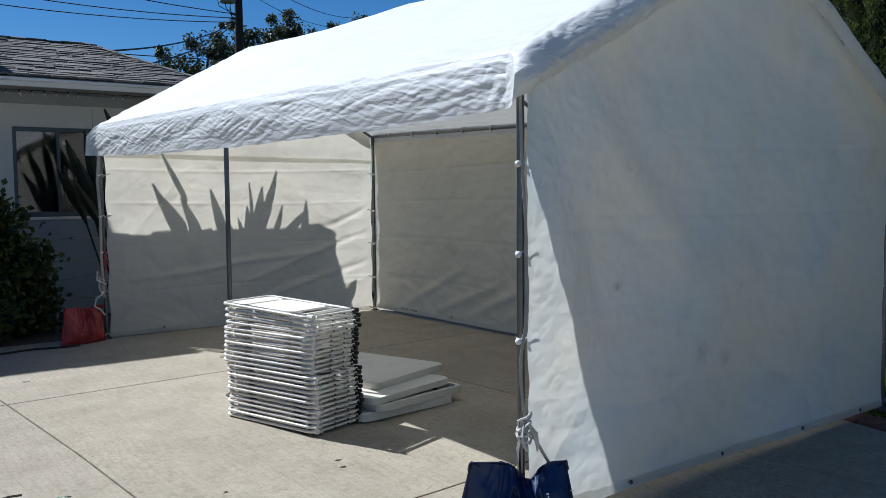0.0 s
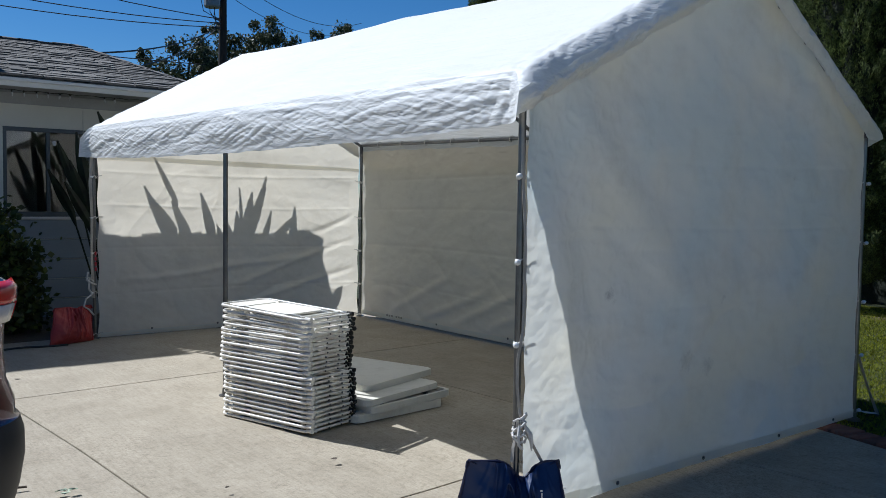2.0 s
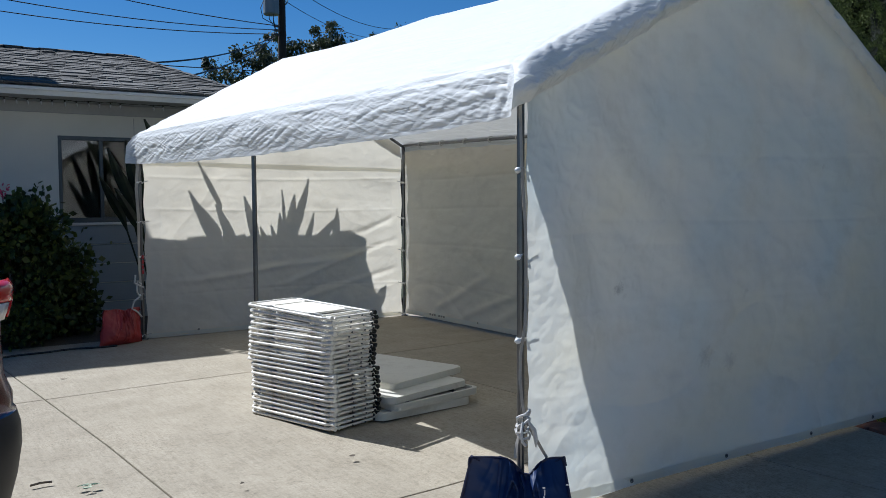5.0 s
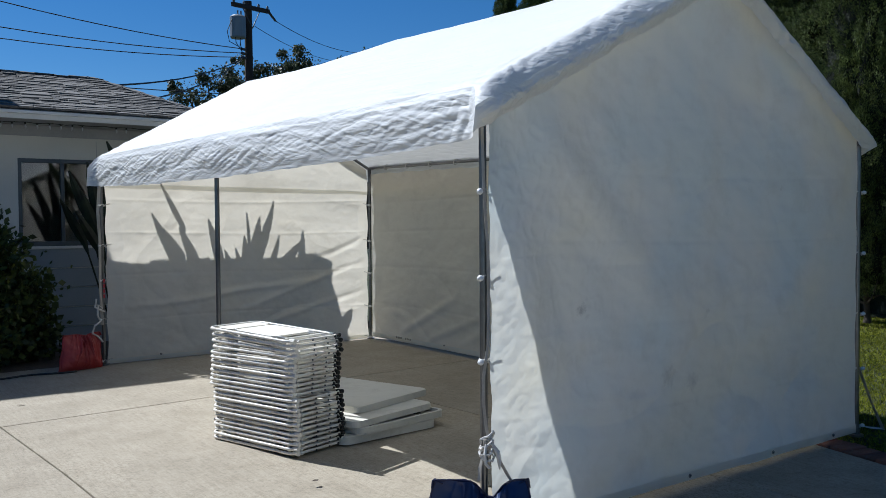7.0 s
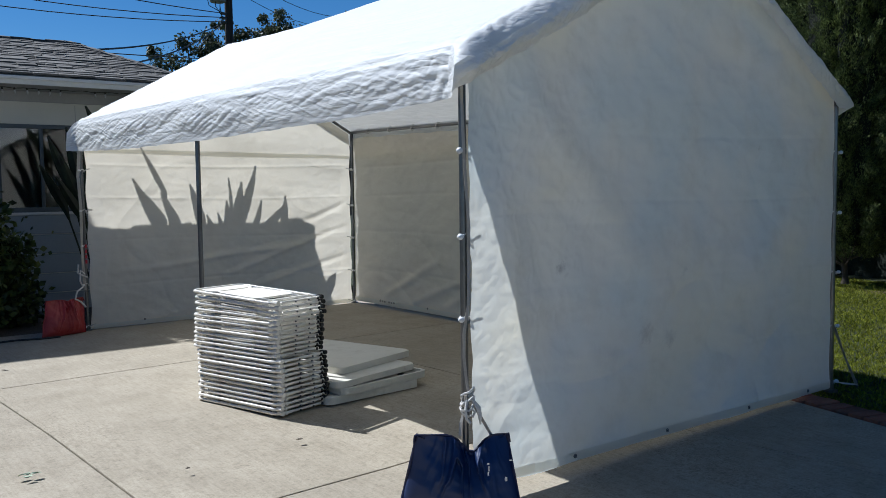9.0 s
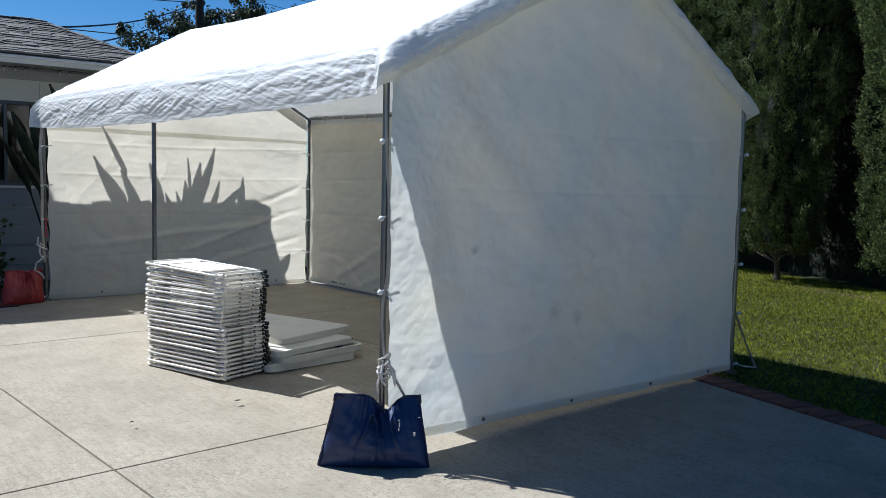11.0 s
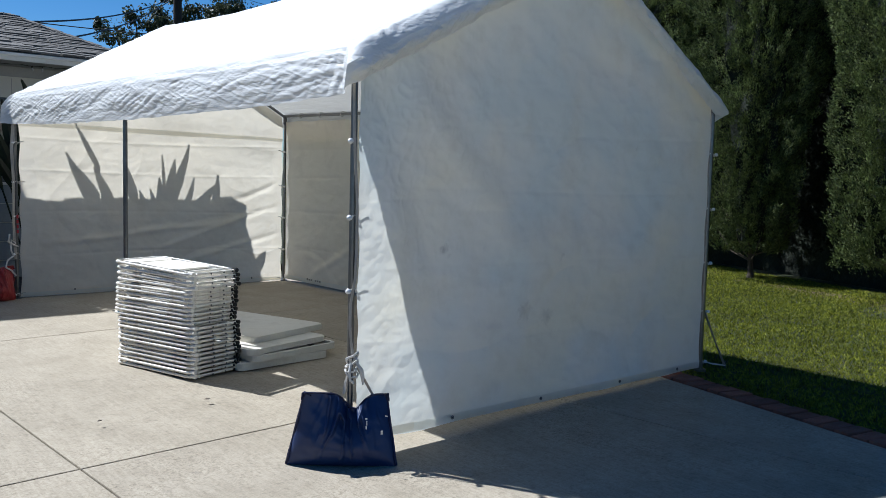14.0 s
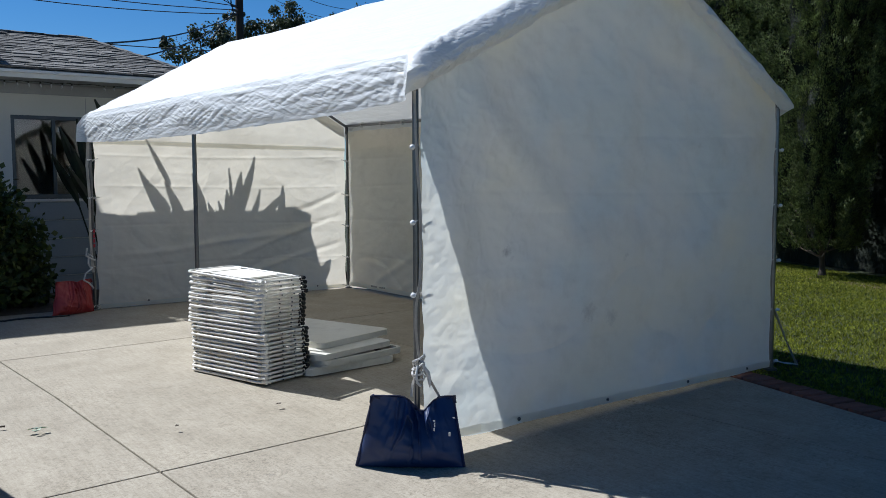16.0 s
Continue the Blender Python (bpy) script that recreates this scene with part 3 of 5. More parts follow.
def gable_strip(y_at, outward, name):
    """The cover's turned-down edge along a gable end, following the roof line."""
    left = 0.112

    def place(u, v):
        x = -left + (W + 0.062 + left) * u
        xc = min(max(x, 0.001), W - 0.001)
        rim = cover_place(0.0 if outward < 0 else 1.0, 0.135 + 0.73 * xc / W)
        side = 0.88 if x < W / 2 else 0.76
        inset = min(x + left, W + 0.062 - x)
        drop = 0.128 * side * (0.95 + 0.16 * fbm(x * 2.1, 4.0, y_at, 2)) 
        z = rim[2] + 0.002 - drop * v
        hold = min(1.0, inset / 0.07)
        calm = hold * min(1.0, v * 4)
        wave = 0.016 * fbm(x * 2.2, v * 1.2, 7.0, 2) + 0.010 * buckle(x * 4.5, v * 1.4 + x * 3.0, 8.0) + 0.010 * buckle(x * 11 - v, v * 2.2 - x * 6, 9.0) + 0.007 * buckle(x * 24, v * 4 + x * 9, 11.0) + 0.003 * buckle(x * 50, v * 7 - x * 20, 13.0)
        y = rim[1] + hold * outward * (0.020 * math.sin(math.pi * min(1.0, v * 1.15)) - 0.030 * v * v) + calm * outward * wave
        if inset < 0.112:                                   # runs into the side valance's own end
            w = inset / 0.112
            s = 0.135 * (1 - v)
            q = cover_place(0.0 if outward < 0 else 1.0, s if x < W / 2 else 1 - s)
            return tuple(Vector(q).lerp(Vector((x, y, z)), w))
        return (x, y, z)
    return sheet(name, 640, 34, place, ROOF_TARP, tent)


gable_strip(Y0, -1, "gable_valance")
gable_strip(Y1, 1, "gable_valance")


def folds(a, z, seed):
    """Relief of a hanging tarp: soft bellies, diagonal pull folds and the creases it was packed with."""
    d = 0.030 * fbm(a * 0.55, z * 0.6, seed, 3) + 0.010 * fbm(a * 1.8 + z * 1.2, z * 2.2 - a * 0.5, seed + 3, 4)
    ridge = 1 - abs(noise.noise(Vector((a * 0.9 + z * 0.8, z * 1.7 - a * 0.9, seed + 9)))) * 2.2
    d += 0.014 * max(0.0, ridge) ** 3 * (1.1 - min(1.0, z / 2.0))
    for k, zc in enumerate((0.42, 0.86, 1.28, 1.62)):
        w = zc + 0.02 * math.sin(a * 1.3 + k)
        d += (0.002 if seed == 2.0 else 0.006) * math.exp(-((z - w) / 0.014) ** 2) * (0.4 + 0.6 * abs(noise.noise(Vector((a * 1.1, k * 3.1, seed)))) * 2)
    d += 0.010 * buckle(a * 1.1 + z * 1.1, z * 3.0 - a * 0.9, seed + 12) + 0.006 * buckle(a * 2.4 - z, z * 6 + a * 1.6, seed + 15) + 0.003 * buckle(a * 7, z * 12 - a * 3, seed + 17)
    return d


def near_wall(u, v):
    x0 = 0.027 + 0.009 * math.sin(v * 16.0) ** 2 - 0.01 * v
    x1 = W - 0.035 - 0.012 * math.sin(v * 15.0) ** 2
    x = x0 + (x1 - x0) * u
    zb = 0.030 - 0.012 * math.sin(math.pi * u * 4) ** 2
    z = zb + (roof_z(x, 0) - 0.014 - zb) * v
    pin = min(1.0, u / 0.06, (1 - u) / 0.06)
    pin = 0.15 + 0.85 * max(0.0, pin)
    small = (0.004 * fbm(x * 4.5, z * 3.4, 12.0, 3) + 0.010 * buckle(x * 4 + z * 2, z * 3.5 - x * 3, 14.0) + 0.007 * buckle(x * 9 - z * 5, z * 9 + x * 4, 15.0)
             + 0.0045 * buckle(x * 20 + z * 8, z * 16 - x * 9, 16.0)) * max(0.0, 1 - x / 1.1) + 0.0008 * buckle(x * 7 + z * 3, z * 8 - x * 2, 17.0)
    swag = 0.0
    for k, (xa, za, xb, zb2, w, h) in enumerate(((0.15, 1.9, 1.35, 0.7, 0.13, 0.030), (0.1, 1.7, 0.75, 0.35, 0.10, 0.022), (0.5, 2.1, 1.0, 1.5, 0.10, 0.018), (1.2, 2.3, 2.2, 1.95, 0.12, 0.022), (2.9, 1.6, 1.9, 0.5, 0.16, 0.030), (2.95, 1.2, 2.2, 0.25, 0.12, 0.024), (1.9, 2.2, 2.8, 1.7, 0.10, 0.018), (2.6, 0.9, 1.3, 0.25, 0.14, 0.022))):
        d = Vector((xb - xa, zb2 - za))
        t = ((x - xa) * d.x + (z - za) * d.y) / d.length_squared
        off = ((x - xa) * d.y - (z - za) * d.x) / d.length + 0.04 * math.sin(3 * t + k)
        if -0.1 < t < 1.1:
            swag += h * math.exp(-(off / w) ** 2) * max(0.0, math.sin(math.pi * (t + 0.1) / 1.2)) * (1 if k % 2 else -1)
    return (x, pin * (folds(x, z, 2.0) * 1.1 + swag) - 0.014 + small * 1.3, z)


def far_wall(u, v):
    x0 = 0.03 + 0.015 * math.sin(v * 14.0) ** 2
    x1 = W - 0.03 - 0.014 * math.sin(v * 14.0) ** 2
    x = x0 + (x1 - x0) * u
    zb = 0.012 + 0.008 * math.sin(u * 9)
    z = zb + (roof_z(x, L) - 0.04 - zb) * v
    pin = 0.15 + 0.85 * min(1.0, u / 0.05, (1 - u) / 0.05)
    d = folds(x, z, 6.0) * 1.1
    for k, (xa, za, xb, zb2) in enumerate(((1.4, 0.42, 3.0, 0.93), (1.7, 0.25, 3.0, 0.62), (1.2, 0.62, 2.4, 0.78), (0.2, 0.55, 1.6, 0.70), (2.3, 1.0, 3.0, 1.2))):
        t = min(max((x - xa) / (xb - xa), 0), 1)
        zl = za + (zb2 - za) * t + 0.03 * math.sin(3 * t + k)
        d -= 0.020 * math.exp(-((z - zl) / 0.035) ** 2) * math.sin(math.pi * t) ** 0.5
    return (x, L + pin * d, z)


def back_wall(u, v):
    y = 0.03 + (L - 0.06) * u
    z = 0.035 + (eave_z(y) - 0.06 - 0.035) * v
    zc = (0.012 * math.sin(u * 40) ** 2) * (v > 0.97)
    d = folds(y + 20, z, 11.0) * 0.9
    for k, (ya, za, yb, zb2) in enumerate(((5.3, 0.12, 4.2, 0.60), (4.8, 0.08, 3.6, 0.5), (4.2, 0.10, 3.1, 0.55), (3.6, 0.15, 2.6, 0.5))):
        t = min(max((y - ya) / (yb - ya), 0), 1)
        zl = za + (zb2 - za) * t
        d -= 0.022 * math.exp(-((z - zl) / 0.05) ** 2) * math.sin(math.pi * t) ** 0.5
    return (W - 0.0 + d * min(1.0, 0.2 + 4 * min(u, 1 - u) * 4), y, z - zc)


gable_wall = sheet("gable_wall", 440, 380, near_wall, GABLE_TARP, tent, "stained off-white tarpaulin end wall")
end_wall = sheet("end_wall", 300, 240, far_wall, WALL_TARP, tent, "creased off-white tarpaulin end wall")
side_wall = sheet("side_wall", 360, 150, back_wall, WALL_TARP, tent, "creased off-white tarpaulin side wall")


def seam_band(name, place, v0, v1, lift, nu, owner, material):
    """A lapped seam: a strip of the wall doubled, a few millimetres off the wall itself."""
    def at(u, v):
        x, y, z = place(u, v0(u) + (v1 - v0(0.5)) * v)
        return (x + lift[0], y + lift[1], z)
    return sheet(name, nu, 3, at, material, owner)


seam_band("lapped_seam", near_wall, lambda u: (1.60 - 0.006) / (roof_z(0.045 + 2.96 * u, 0) - 0.08), 1.60 / (roof_z(W / 2, 0) - 0.08) + 0.002, (0, 0.002, 0), 160, gable_wall, GABLE_SEAM)
seam_band("lapped_seam", far_wall, lambda u: (1.70 + 0.03 * (0.5 - u)) / (roof_z(0.03 + 2.99 * u, L) - 0.052), 1.70 / (roof_z(W / 2, L) - 0.052) + 0.019, (0, -0.003, 0), 140, end_wall, SEAM_TARP)


def hem_band(name, a, b, offset, high):
    """The doubled, stitched hem along the foot of a wall."""
    a, b, o = Vector(a), Vector(b), Vector(offset)
    n = 60
    def place(u, v):
        p = a.lerp(b, u) + o * (1.0 + 0.35 * math.sin(u * 31) + 0.3 * v)
        return (p.x, p.y, p.z + high * v)
    return sheet(name, n, 2, place, SEAM_TARP, tent)


def grommet(at, normal, owner):
    n = Vector(normal).normalized()
    s = n.orthogonal().normalized()
    t = n.cross(s)
    c = Vector(at)
    ring = [c + 0.0085 * (math.cos(a) * s + math.sin(a) * t) for a in [2 * math.pi * k / 10 for k in range(10)]]
    part("grommet", tube(ring, 0.0028, 6, True), GALVANISED, owner)
    part("eyelet_hole", add_ball(bmesh.new(), c, 0.0045, (1, 1, 1), 8, 6), DARK_STEEL, owner)


hem_band("hem", (0.06, -0.020, 0.028), (W - 0.05, -0.020, 0.028), (0, -0.004, 0), 0.045)
hem_band("hem", (0.05, L - 0.012, 0.010), (W - 0.05, L - 0.012, 0.010), (0, -0.004, 0), 0.045)
hem_band("hem", (W - 0.014, 0.05, 0.036), (W - 0.014, L - 0.05, 0.036), (-0.004, 0, 0), 0.05)
for gx in (0.648, 1.342, 2.085, 2.72):
    grommet((gx, -0.034, 0.055), (0, -1, 0), gable_wall)
for gx in (0.55, 1.25, 1.95, 2.6):
    grommet((gx, L - 0.025, 0.06), (0, -1, 0), end_wall)
for gy in (1.2, 2.4, 3.3, 4.4, 5.3):
    grommet((W - 0.025, gy, 0.085), (-1, 0, 0), side_wall)


def bungee(post_at, z, toward, size=0.021, side=(-1, -1)):
    """A ball bungee: a cord loop round the pole with a plastic ball, hooked through the wall's eyelet."""
    px, py = post_at
    t = Vector((toward[0], toward[1], 0)).normalized()
    n = Vector((side[0], side[1], 0)).normalized()
    c = Vector((px, py, z))
    loop = [c + 0.023 * (math.cos(a) * t + math.sin(a) * n) + Vector((0, 0, 0.012 * math.sin(2 * a))) for a in [2 * math.pi * k / 14 for k in range(14)]]
    cord = part("bungee_cord", add_tube(tube(loop, 0.0045, 6, True), [c + t * 0.028, c + t * 0.05 + Vector((0, 0, 0.012)), c + t * 0.078 + Vector((0, 0, 0.018))], 0.0045, 6), CORD, tent)
    at = c + n * 0.036 - t * 0.010
    part("ball", add_ball(bmesh.new(), at, size, (1, 1, 0.92)), BALL, cord)


for z in (1.505, 1.14, 0.785):
    bungee((0, 0), z, (1, 0), 0.0145, (-0.7, -0.7))
for z in (1.545, 1.16, 0.775, 0.425, 0.06):
    bungee((W, 0), z, (-1, 0), 0.0135, (0.9, -0.5))
for z in (1.58, 1.16, 0.78, 0.39, 0.03):
    bungee((W - 0.02, L - 0.02), z, (-1, 0), 0.013, (-0.7, -0.7))
for z in (1.56, 1.17, 0.83, 0.45, 0.04):
    bungee((0, L), z, (1, 0), 0.016, (-0.6, -0.8))
for k in range(13):
    y = 0.25 + k * 0.44
    c = Vector((W, y, eave_z(y)))
    part("bungee_cord", tube([c + Vector((0.028 * math.cos(a), 0.05 * (a / 6.28 - 0.5), 0.028 * math.sin(a))) for a in [2 * math.pi * q / 12 for q in range(13)]], 0.005, 6), CORD, tent)
for s in (0.14, 0.34, 0.54, 0.74):
    x = W - s * W / 2
    c = Vector((x, -0.035, roof_z(x, 0) - 0.03))
    part("ball", add_ball(bmesh.new(), c, 0.017), DARK_STEEL, tent, "dark ball fastener")

# ruffled edge of the end wall and a loose strap down the front corner post
strap_pts = [(-0.018, -0.018, 1.88), (-0.016, -0.022, 1.66), (-0.012, -0.024, 1.5), (-0.002, -0.027, 1.34), (0.008, -0.026, 1.2), (0.010, -0.024, 1.0), (0.002, -0.027, 0.85), (-0.017, -0.020, 0.72), (-0.019, -0.020, 0.62), (-0.012, -0.026, 0.52), (-0.004, -0.03, 0.47)]


def strap(pts, width, thick, across):
    bm = bmesh.new()
    across = Vector(across).normalized()
    rows = []
    for i, p in enumerate(pts):
        p = Vector(p)
        tw = across @ Matrix.Rotation(0.35 * math.sin(i * 1.7), 3, "Z")
        n = tw.cross(Vector((0, 0, 1))).normalized() * thick / 2
        h = tw * width / 2
        rows.append([bm.verts.new(q) for q in (p - h - n, p + h - n, p + h + n, p - h + n)])
    for a, b in zip(rows, rows[1:]):
        for k in range(4):
            bm.faces.new((a[k], a[(k + 1) % 4], b[(k + 1) % 4], b[k]))
    bm.faces.new(rows[0][::-1])
    bm.faces.new(rows[-1])
    return bm


part("tie_strap", strap(strap_pts, 0.013, 0.003, (0.8, -0.6, 0)), WEBBING, tent, "grey webbing strap hanging down the pole")
part("tie_strap", strap([(-0.02, L - 0.03, 1.8), (-0.045, L - 0.04, 1.5), (-0.03, L - 0.04, 1.2), (-0.035, L - 0.04, 0.8), (-0.02, L - 0.04, 0.4)], 0.028, 0.003, (1, 0, 0)), WEBBING, tent)
# straps from the back corner post to its peg in the lawn
part("guy_strap", strap([(W + 0.02, -0.005, 0.42), (W + 0.16, -0.01, 0.20), (W + 0.30, -0.02, -0.005)], 0.028, 0.003, (0.3, 1, 0)), WEBBING, tent)
part("guy_strap", strap([(W + 0.03, 0.0, 0.06), (W + 0.14, -0.01, 0.03), (W + 0.30, -0.02, 0.0)], 0.026, 0.004, (0, 1, 0.3)), CORD, tent)
part("guy_strap", strap([(W + 0.02, 0.02, 1.5), (W + 0.045, 0.02, 1.3), (W + 0.02, 0.02, 1.14)], 0.012, 0.003, (1, 0, 0)), CORD, tent)
part("peg", tube([(W + 0.30, -0.02, -0.06), (W + 0.30, -0.02, 0.03)], 0.008, 8), DARK_STEEL, tent)


# ---- sandbags ----
def sandbag(name, corner_l, corner_r, top_l, top_r, notch, depth, cloth, seam, label, lean):
    """A weight bag: swollen cloth between two sewn edges, with a sagging top."""
    ob = thing(name, tuple((Vector(corner_l) + Vector(corner_r)) / 2), label, "sandbag", "tent weights")
    bl, br, tl, tr = (Vector(p) for p in (corner_l, corner_r, top_l, top_r))
    n = (br - bl).cross(Vector((0, 0, 1))).normalized()      # towards the viewer's side

    def face(sign):
        def place(u, v):
            p = bl.lerp(br, u).lerp(tl.lerp(tr, u), v)
            p.z -= notch * math.exp(-((u - 0.60) / 0.14) ** 2) * v ** 2
            pin = max(0.0, math.sin(math.pi * u)) ** 0.6 * max(0.0, math.sin(math.pi * (0.04 + 0.94 * (1 - v) ** 1.4))) ** 0.7
            p += n * sign * depth * pin * (0.75 + 0.5 * (1 - v))
            p += n * sign * (0.010 * fbm(u * 3 + v * 2, v * 3, 3.3 * sign, 3) + 0.060 * ruck((u - 0.58) * 8 + 5 * (u - 0.58) * v, v * 1.6, 21.0) * max(0.0, v - 0.1) ** 0.5 * math.exp(-((u - 0.55) / 0.22) ** 2)) * min(1, 6 * u, 6 * (1 - u))
            p.z = max(p.z, bl.z + 0.003)
            return tuple(p)
        return place
    sheet("bag_front", 90, 60, face(1), cloth, ob)
    sheet("bag_back", 50, 40, face(-1), cloth, ob)
    for a, b in ((bl, tl), (br, tr)):
        part("seam", tube([a.lerp(b, k / 10) + Vector((0, 0, 0.006)) + n * 0.008 * math.sin(k * 1.3) for k in range(11)], 0.007, 6), seam, ob)
    part("seam", tube([tl.lerp(tr, k / 16) - Vector((0, 0, notch * math.exp(-((k / 16 - 0.60) / 0.14) ** 2))) for k in range(17)], 0.006, 6), seam, ob)
    for a, b, t in ((tl, bl, tr), (tr, br, tl)):
        away = (a - t).normalized()
        part("corner_flap", strap([a - away * 0.03 - Vector((0, 0, 0.012)), a + away * 0.006 + Vector((0, 0, 0.004)), a + away * 0.016 - Vector((0, 0, 0.03))], 0.03, 0.006, n), seam, ob)
    return ob


BAG = Vector((0.085, 0.115, -0.054))


def on_bag(*p):
    return tuple(Vector(p) + BAG)


blue = sandbag("sandbag", on_bag(-0.375, -0.01, 0.0), on_bag(0.035, -0.345, 0.0), on_bag(-0.318, -0.080, 0.358), on_bag(0.052, -0.230, 0.328), 0.075, 0.075, BLUE_VINYL, BLUE_SEAM, "navy blue vinyl sandbag hung on the tent pole by cloth handles", 0.1)
part("handle", strap([on_bag(-0.150, -0.160, 0.345), on_bag(-0.135, -0.150, 0.40), on_bag(-0.105, -0.145, 0.46), (-0.020, -0.030, 0.455)], 0.014, 0.004, (0.75, -0.66, 0)), WEBBING, blue, "grey cloth handle")
part("handle", strap([on_bag(0.02, -0.205, 0.285), on_bag(-0.01, -0.18, 0.35), on_bag(-0.05, -0.16, 0.43), (0.0, -0.03, 0.44)], 0.015, 0.004, (0.75, -0.66, 0)), WEBBING, blue)
# white print on the bag, too small to read
for du, dz, w, h in ((0.70, 0.255, 0.010, 0.006), (0.705, 0.235, 0.005, 0.022), (0.70, 0.212, 0.006, 0.014), (0.88, 0.27, 0.012, 0.004), (0.84, 0.190, 0.010, 0.018)):
    c = Vector((-0.36, -0.02, 0)).lerp(Vector((0.05, -0.35, 0)), du) + Vector((-0.63, -0.78, 0)) * 0.085 + BAG
    m = Matrix.Translation((c.x, c.y, dz + BAG.z)) @ Matrix.Rotation(-0.68, 4, "Z")
    part("print", box((-w / 2, -0.001, -h / 2), (w / 2, 0.001, h / 2), 0, m), CORD, blue)
knot = thing("cord_knot", (0, 0, 0.45), "white cord knotted round the corner pole", "cord")
rk = random.Random(4)
for q in range(4):
    c = Vector((-0.010, -0.03, 0.388 + 0.024 * q))
    pts = [c + Vector((0.030 * math.cos(a) * rk.uniform(0.7, 1.2), 0.028 * math.sin(a) * rk.uniform(0.7, 1.2), 0.028 * math.sin(a + q) * rk.uniform(0.5, 1.2))) for a in [2 * math.pi * k / 12 for k in range(12)]]
    part("loop", tube(pts, 0.0052, 6, True), CORD, knot)
part("cord_end", tube([(0.0, -0.05, 0.44), (0.022, -0.065, 0.40), (0.030, -0.066, 0.36), (0.036, -0.06, 0.325)], [0.006, 0.011, 0.010, 0.003], 6), CORD, knot)
part("cord_end", tube([(-0.03, -0.05, 0.44), (-0.045, -0.06, 0.40), (-0.04, -0.06, 0.36), (-0.02, -0.06, 0.34)], 0.007, 6), CORD, knot)

red = sandbag("sandbag", (-0.47, 5.66, 0.0), (-0.05, 5.80, 0.0), (-0.40, 5.74, 0.335), (-0.06, 5.84, 0.335), 0.02, 0.08, RED_VINYL, RED_VINYL, "red vinyl sandbag standing against the tent pole", 0.1)
rope = thing("cord_knot", (-0.05, L - 0.06, 0.5), "white cord tied from the pole to the red sandbag", "cord")
part("loop", tube([(-0.02, L - 0.04, 0.56), (-0.07, L - 0.08, 0.60), (-0.08, L - 0.1, 0.50), (-0.05, L - 0.08, 0.44), (-0.11, L - 0.1, 0.40), (-0.13, L - 0.1, 0.33), (-0.08, L - 0.09, 0.30), (-0.03, L - 0.08, 0.24)], 0.009, 6), CORD, rope)
part("loop", tube([(-0.09, L - 0.1, 0.66), (-0.10, L - 0.1, 0.58), (-0.05, L - 0.08, 0.55), (0.0, L - 0.05, 0.53)], 0.009, 6), CORD, rope)
for k in range(4):
    part("print", box((-0.006, L - 0.035, 0.66 + 0.05 * k), (0.012, L - 0.030, 0.695 + 0.05 * k)), RED_PRINT, tent, "faded red mark on the strap")
for k in range(7):
    if k != 3:
        part("print", box((W - 0.050, 5.25 - 0.045 * k, 0.075), (W - 0.047, 5.28 - 0.045 * k, 0.095)), DARK_PRINT, tent, "small dark print on the hem")

# ---- folding chairs ----
chair = thing("folding_chair", (0, 0, 0), "white metal folding chair folded flat in a tall stack", "chair", "stacked folding chairs")
CL, CW = 0.775, 0.405
outer = [(x, y, 0.0) for x, y in rounded(CL, CW, 0.055, 4)]
part("back_frame", tube(outer, 0.0092, 8, True), CHAIR_PAINT, chair, "", True)
inner = [(CL / 2 - 0.02, -CW / 2 + 0.078, 0.0), (-0.25, -CW / 2 + 0.078, 0.0), (-0.30, -CW / 2 + 0.10, 0.0), (-0.30, CW / 2 - 0.10, 0.0), (-0.25, CW / 2 - 0.078, 0.0), (CL / 2 - 0.02, CW / 2 - 0.078, 0.0)]
part("leg_frame", tube(inner, 0.0075, 6), CHAIR_PAINT, chair, "", True)
for sy in (-1, 1):
    cap = BLACK_RUBBER if sy > 0 else CHAIR_PAINT
    part("foot_cap", tube([(CL / 2 - 0.03, sy * (CW / 2 - 0.018), 0.003), (CL / 2 + 0.016, sy * (CW / 2 - 0.018), 0.003)], [0.012, 0.0142], 8), cap, chair, "black rubber foot cap" if sy > 0 else "white foot cap")
    part("hinge_stop", tube([(CL / 2 - 0.01, sy * (CW / 2 - 0.052), -0.002), (CL / 2 + 0.013, sy * (CW / 2 - 0.052), -0.002)], 0.0085, 6), cap, chair)
    # small dark stud added to stand in for the dark gaps at the short end
    part("dark_stud", tube([(CL / 2 + 0.006, sy * 0.055 + 0.02, -0.004), (CL / 2 + 0.0125, sy * 0.055 + 0.02, -0.004)], 0.0055, 6), DARK_STEEL, chair)
    part("bracket", box((0.02, sy * (CW / 2 - 0.026) - 0.003, -0.006), (0.20, sy * (CW / 2 - 0.026) + 0.003, 0.006), 0.002), CHAIR_PAINT, chair)
m = Matrix.Translation((-0.02, 0, 0.004))
seat = prism(bmesh.new(), rounded(0.38, CW - 0.085, 0.05, 4), -0.004, 0.007, 0.002)
part("seat", seat, CHAIR_SEAT, chair)
back = prism(bmesh.new(), [(x - 0.28, y) for x, y in rounded(0.13, CW - 0.07, 0.03, 4)], -0.004, 0.007, 0.002)
part("backrest", back, CHAIR_SEAT, chair)
part("stretcher", tube([(0.30, -CW / 2 + 0.03, 0.003), (0.30, CW / 2 - 0.03, 0.003)], 0.008, 6), CHAIR_PAINT, chair)
ANGLE = math.degrees(math.atan2(-0.961, 0.276))     # feet towards the driveway, head ends towards the far wall
STACK = Vector((-0.155 + 0.205, 2.09 + 0.055, 0))
rc = random.Random(11)
NCH = 24
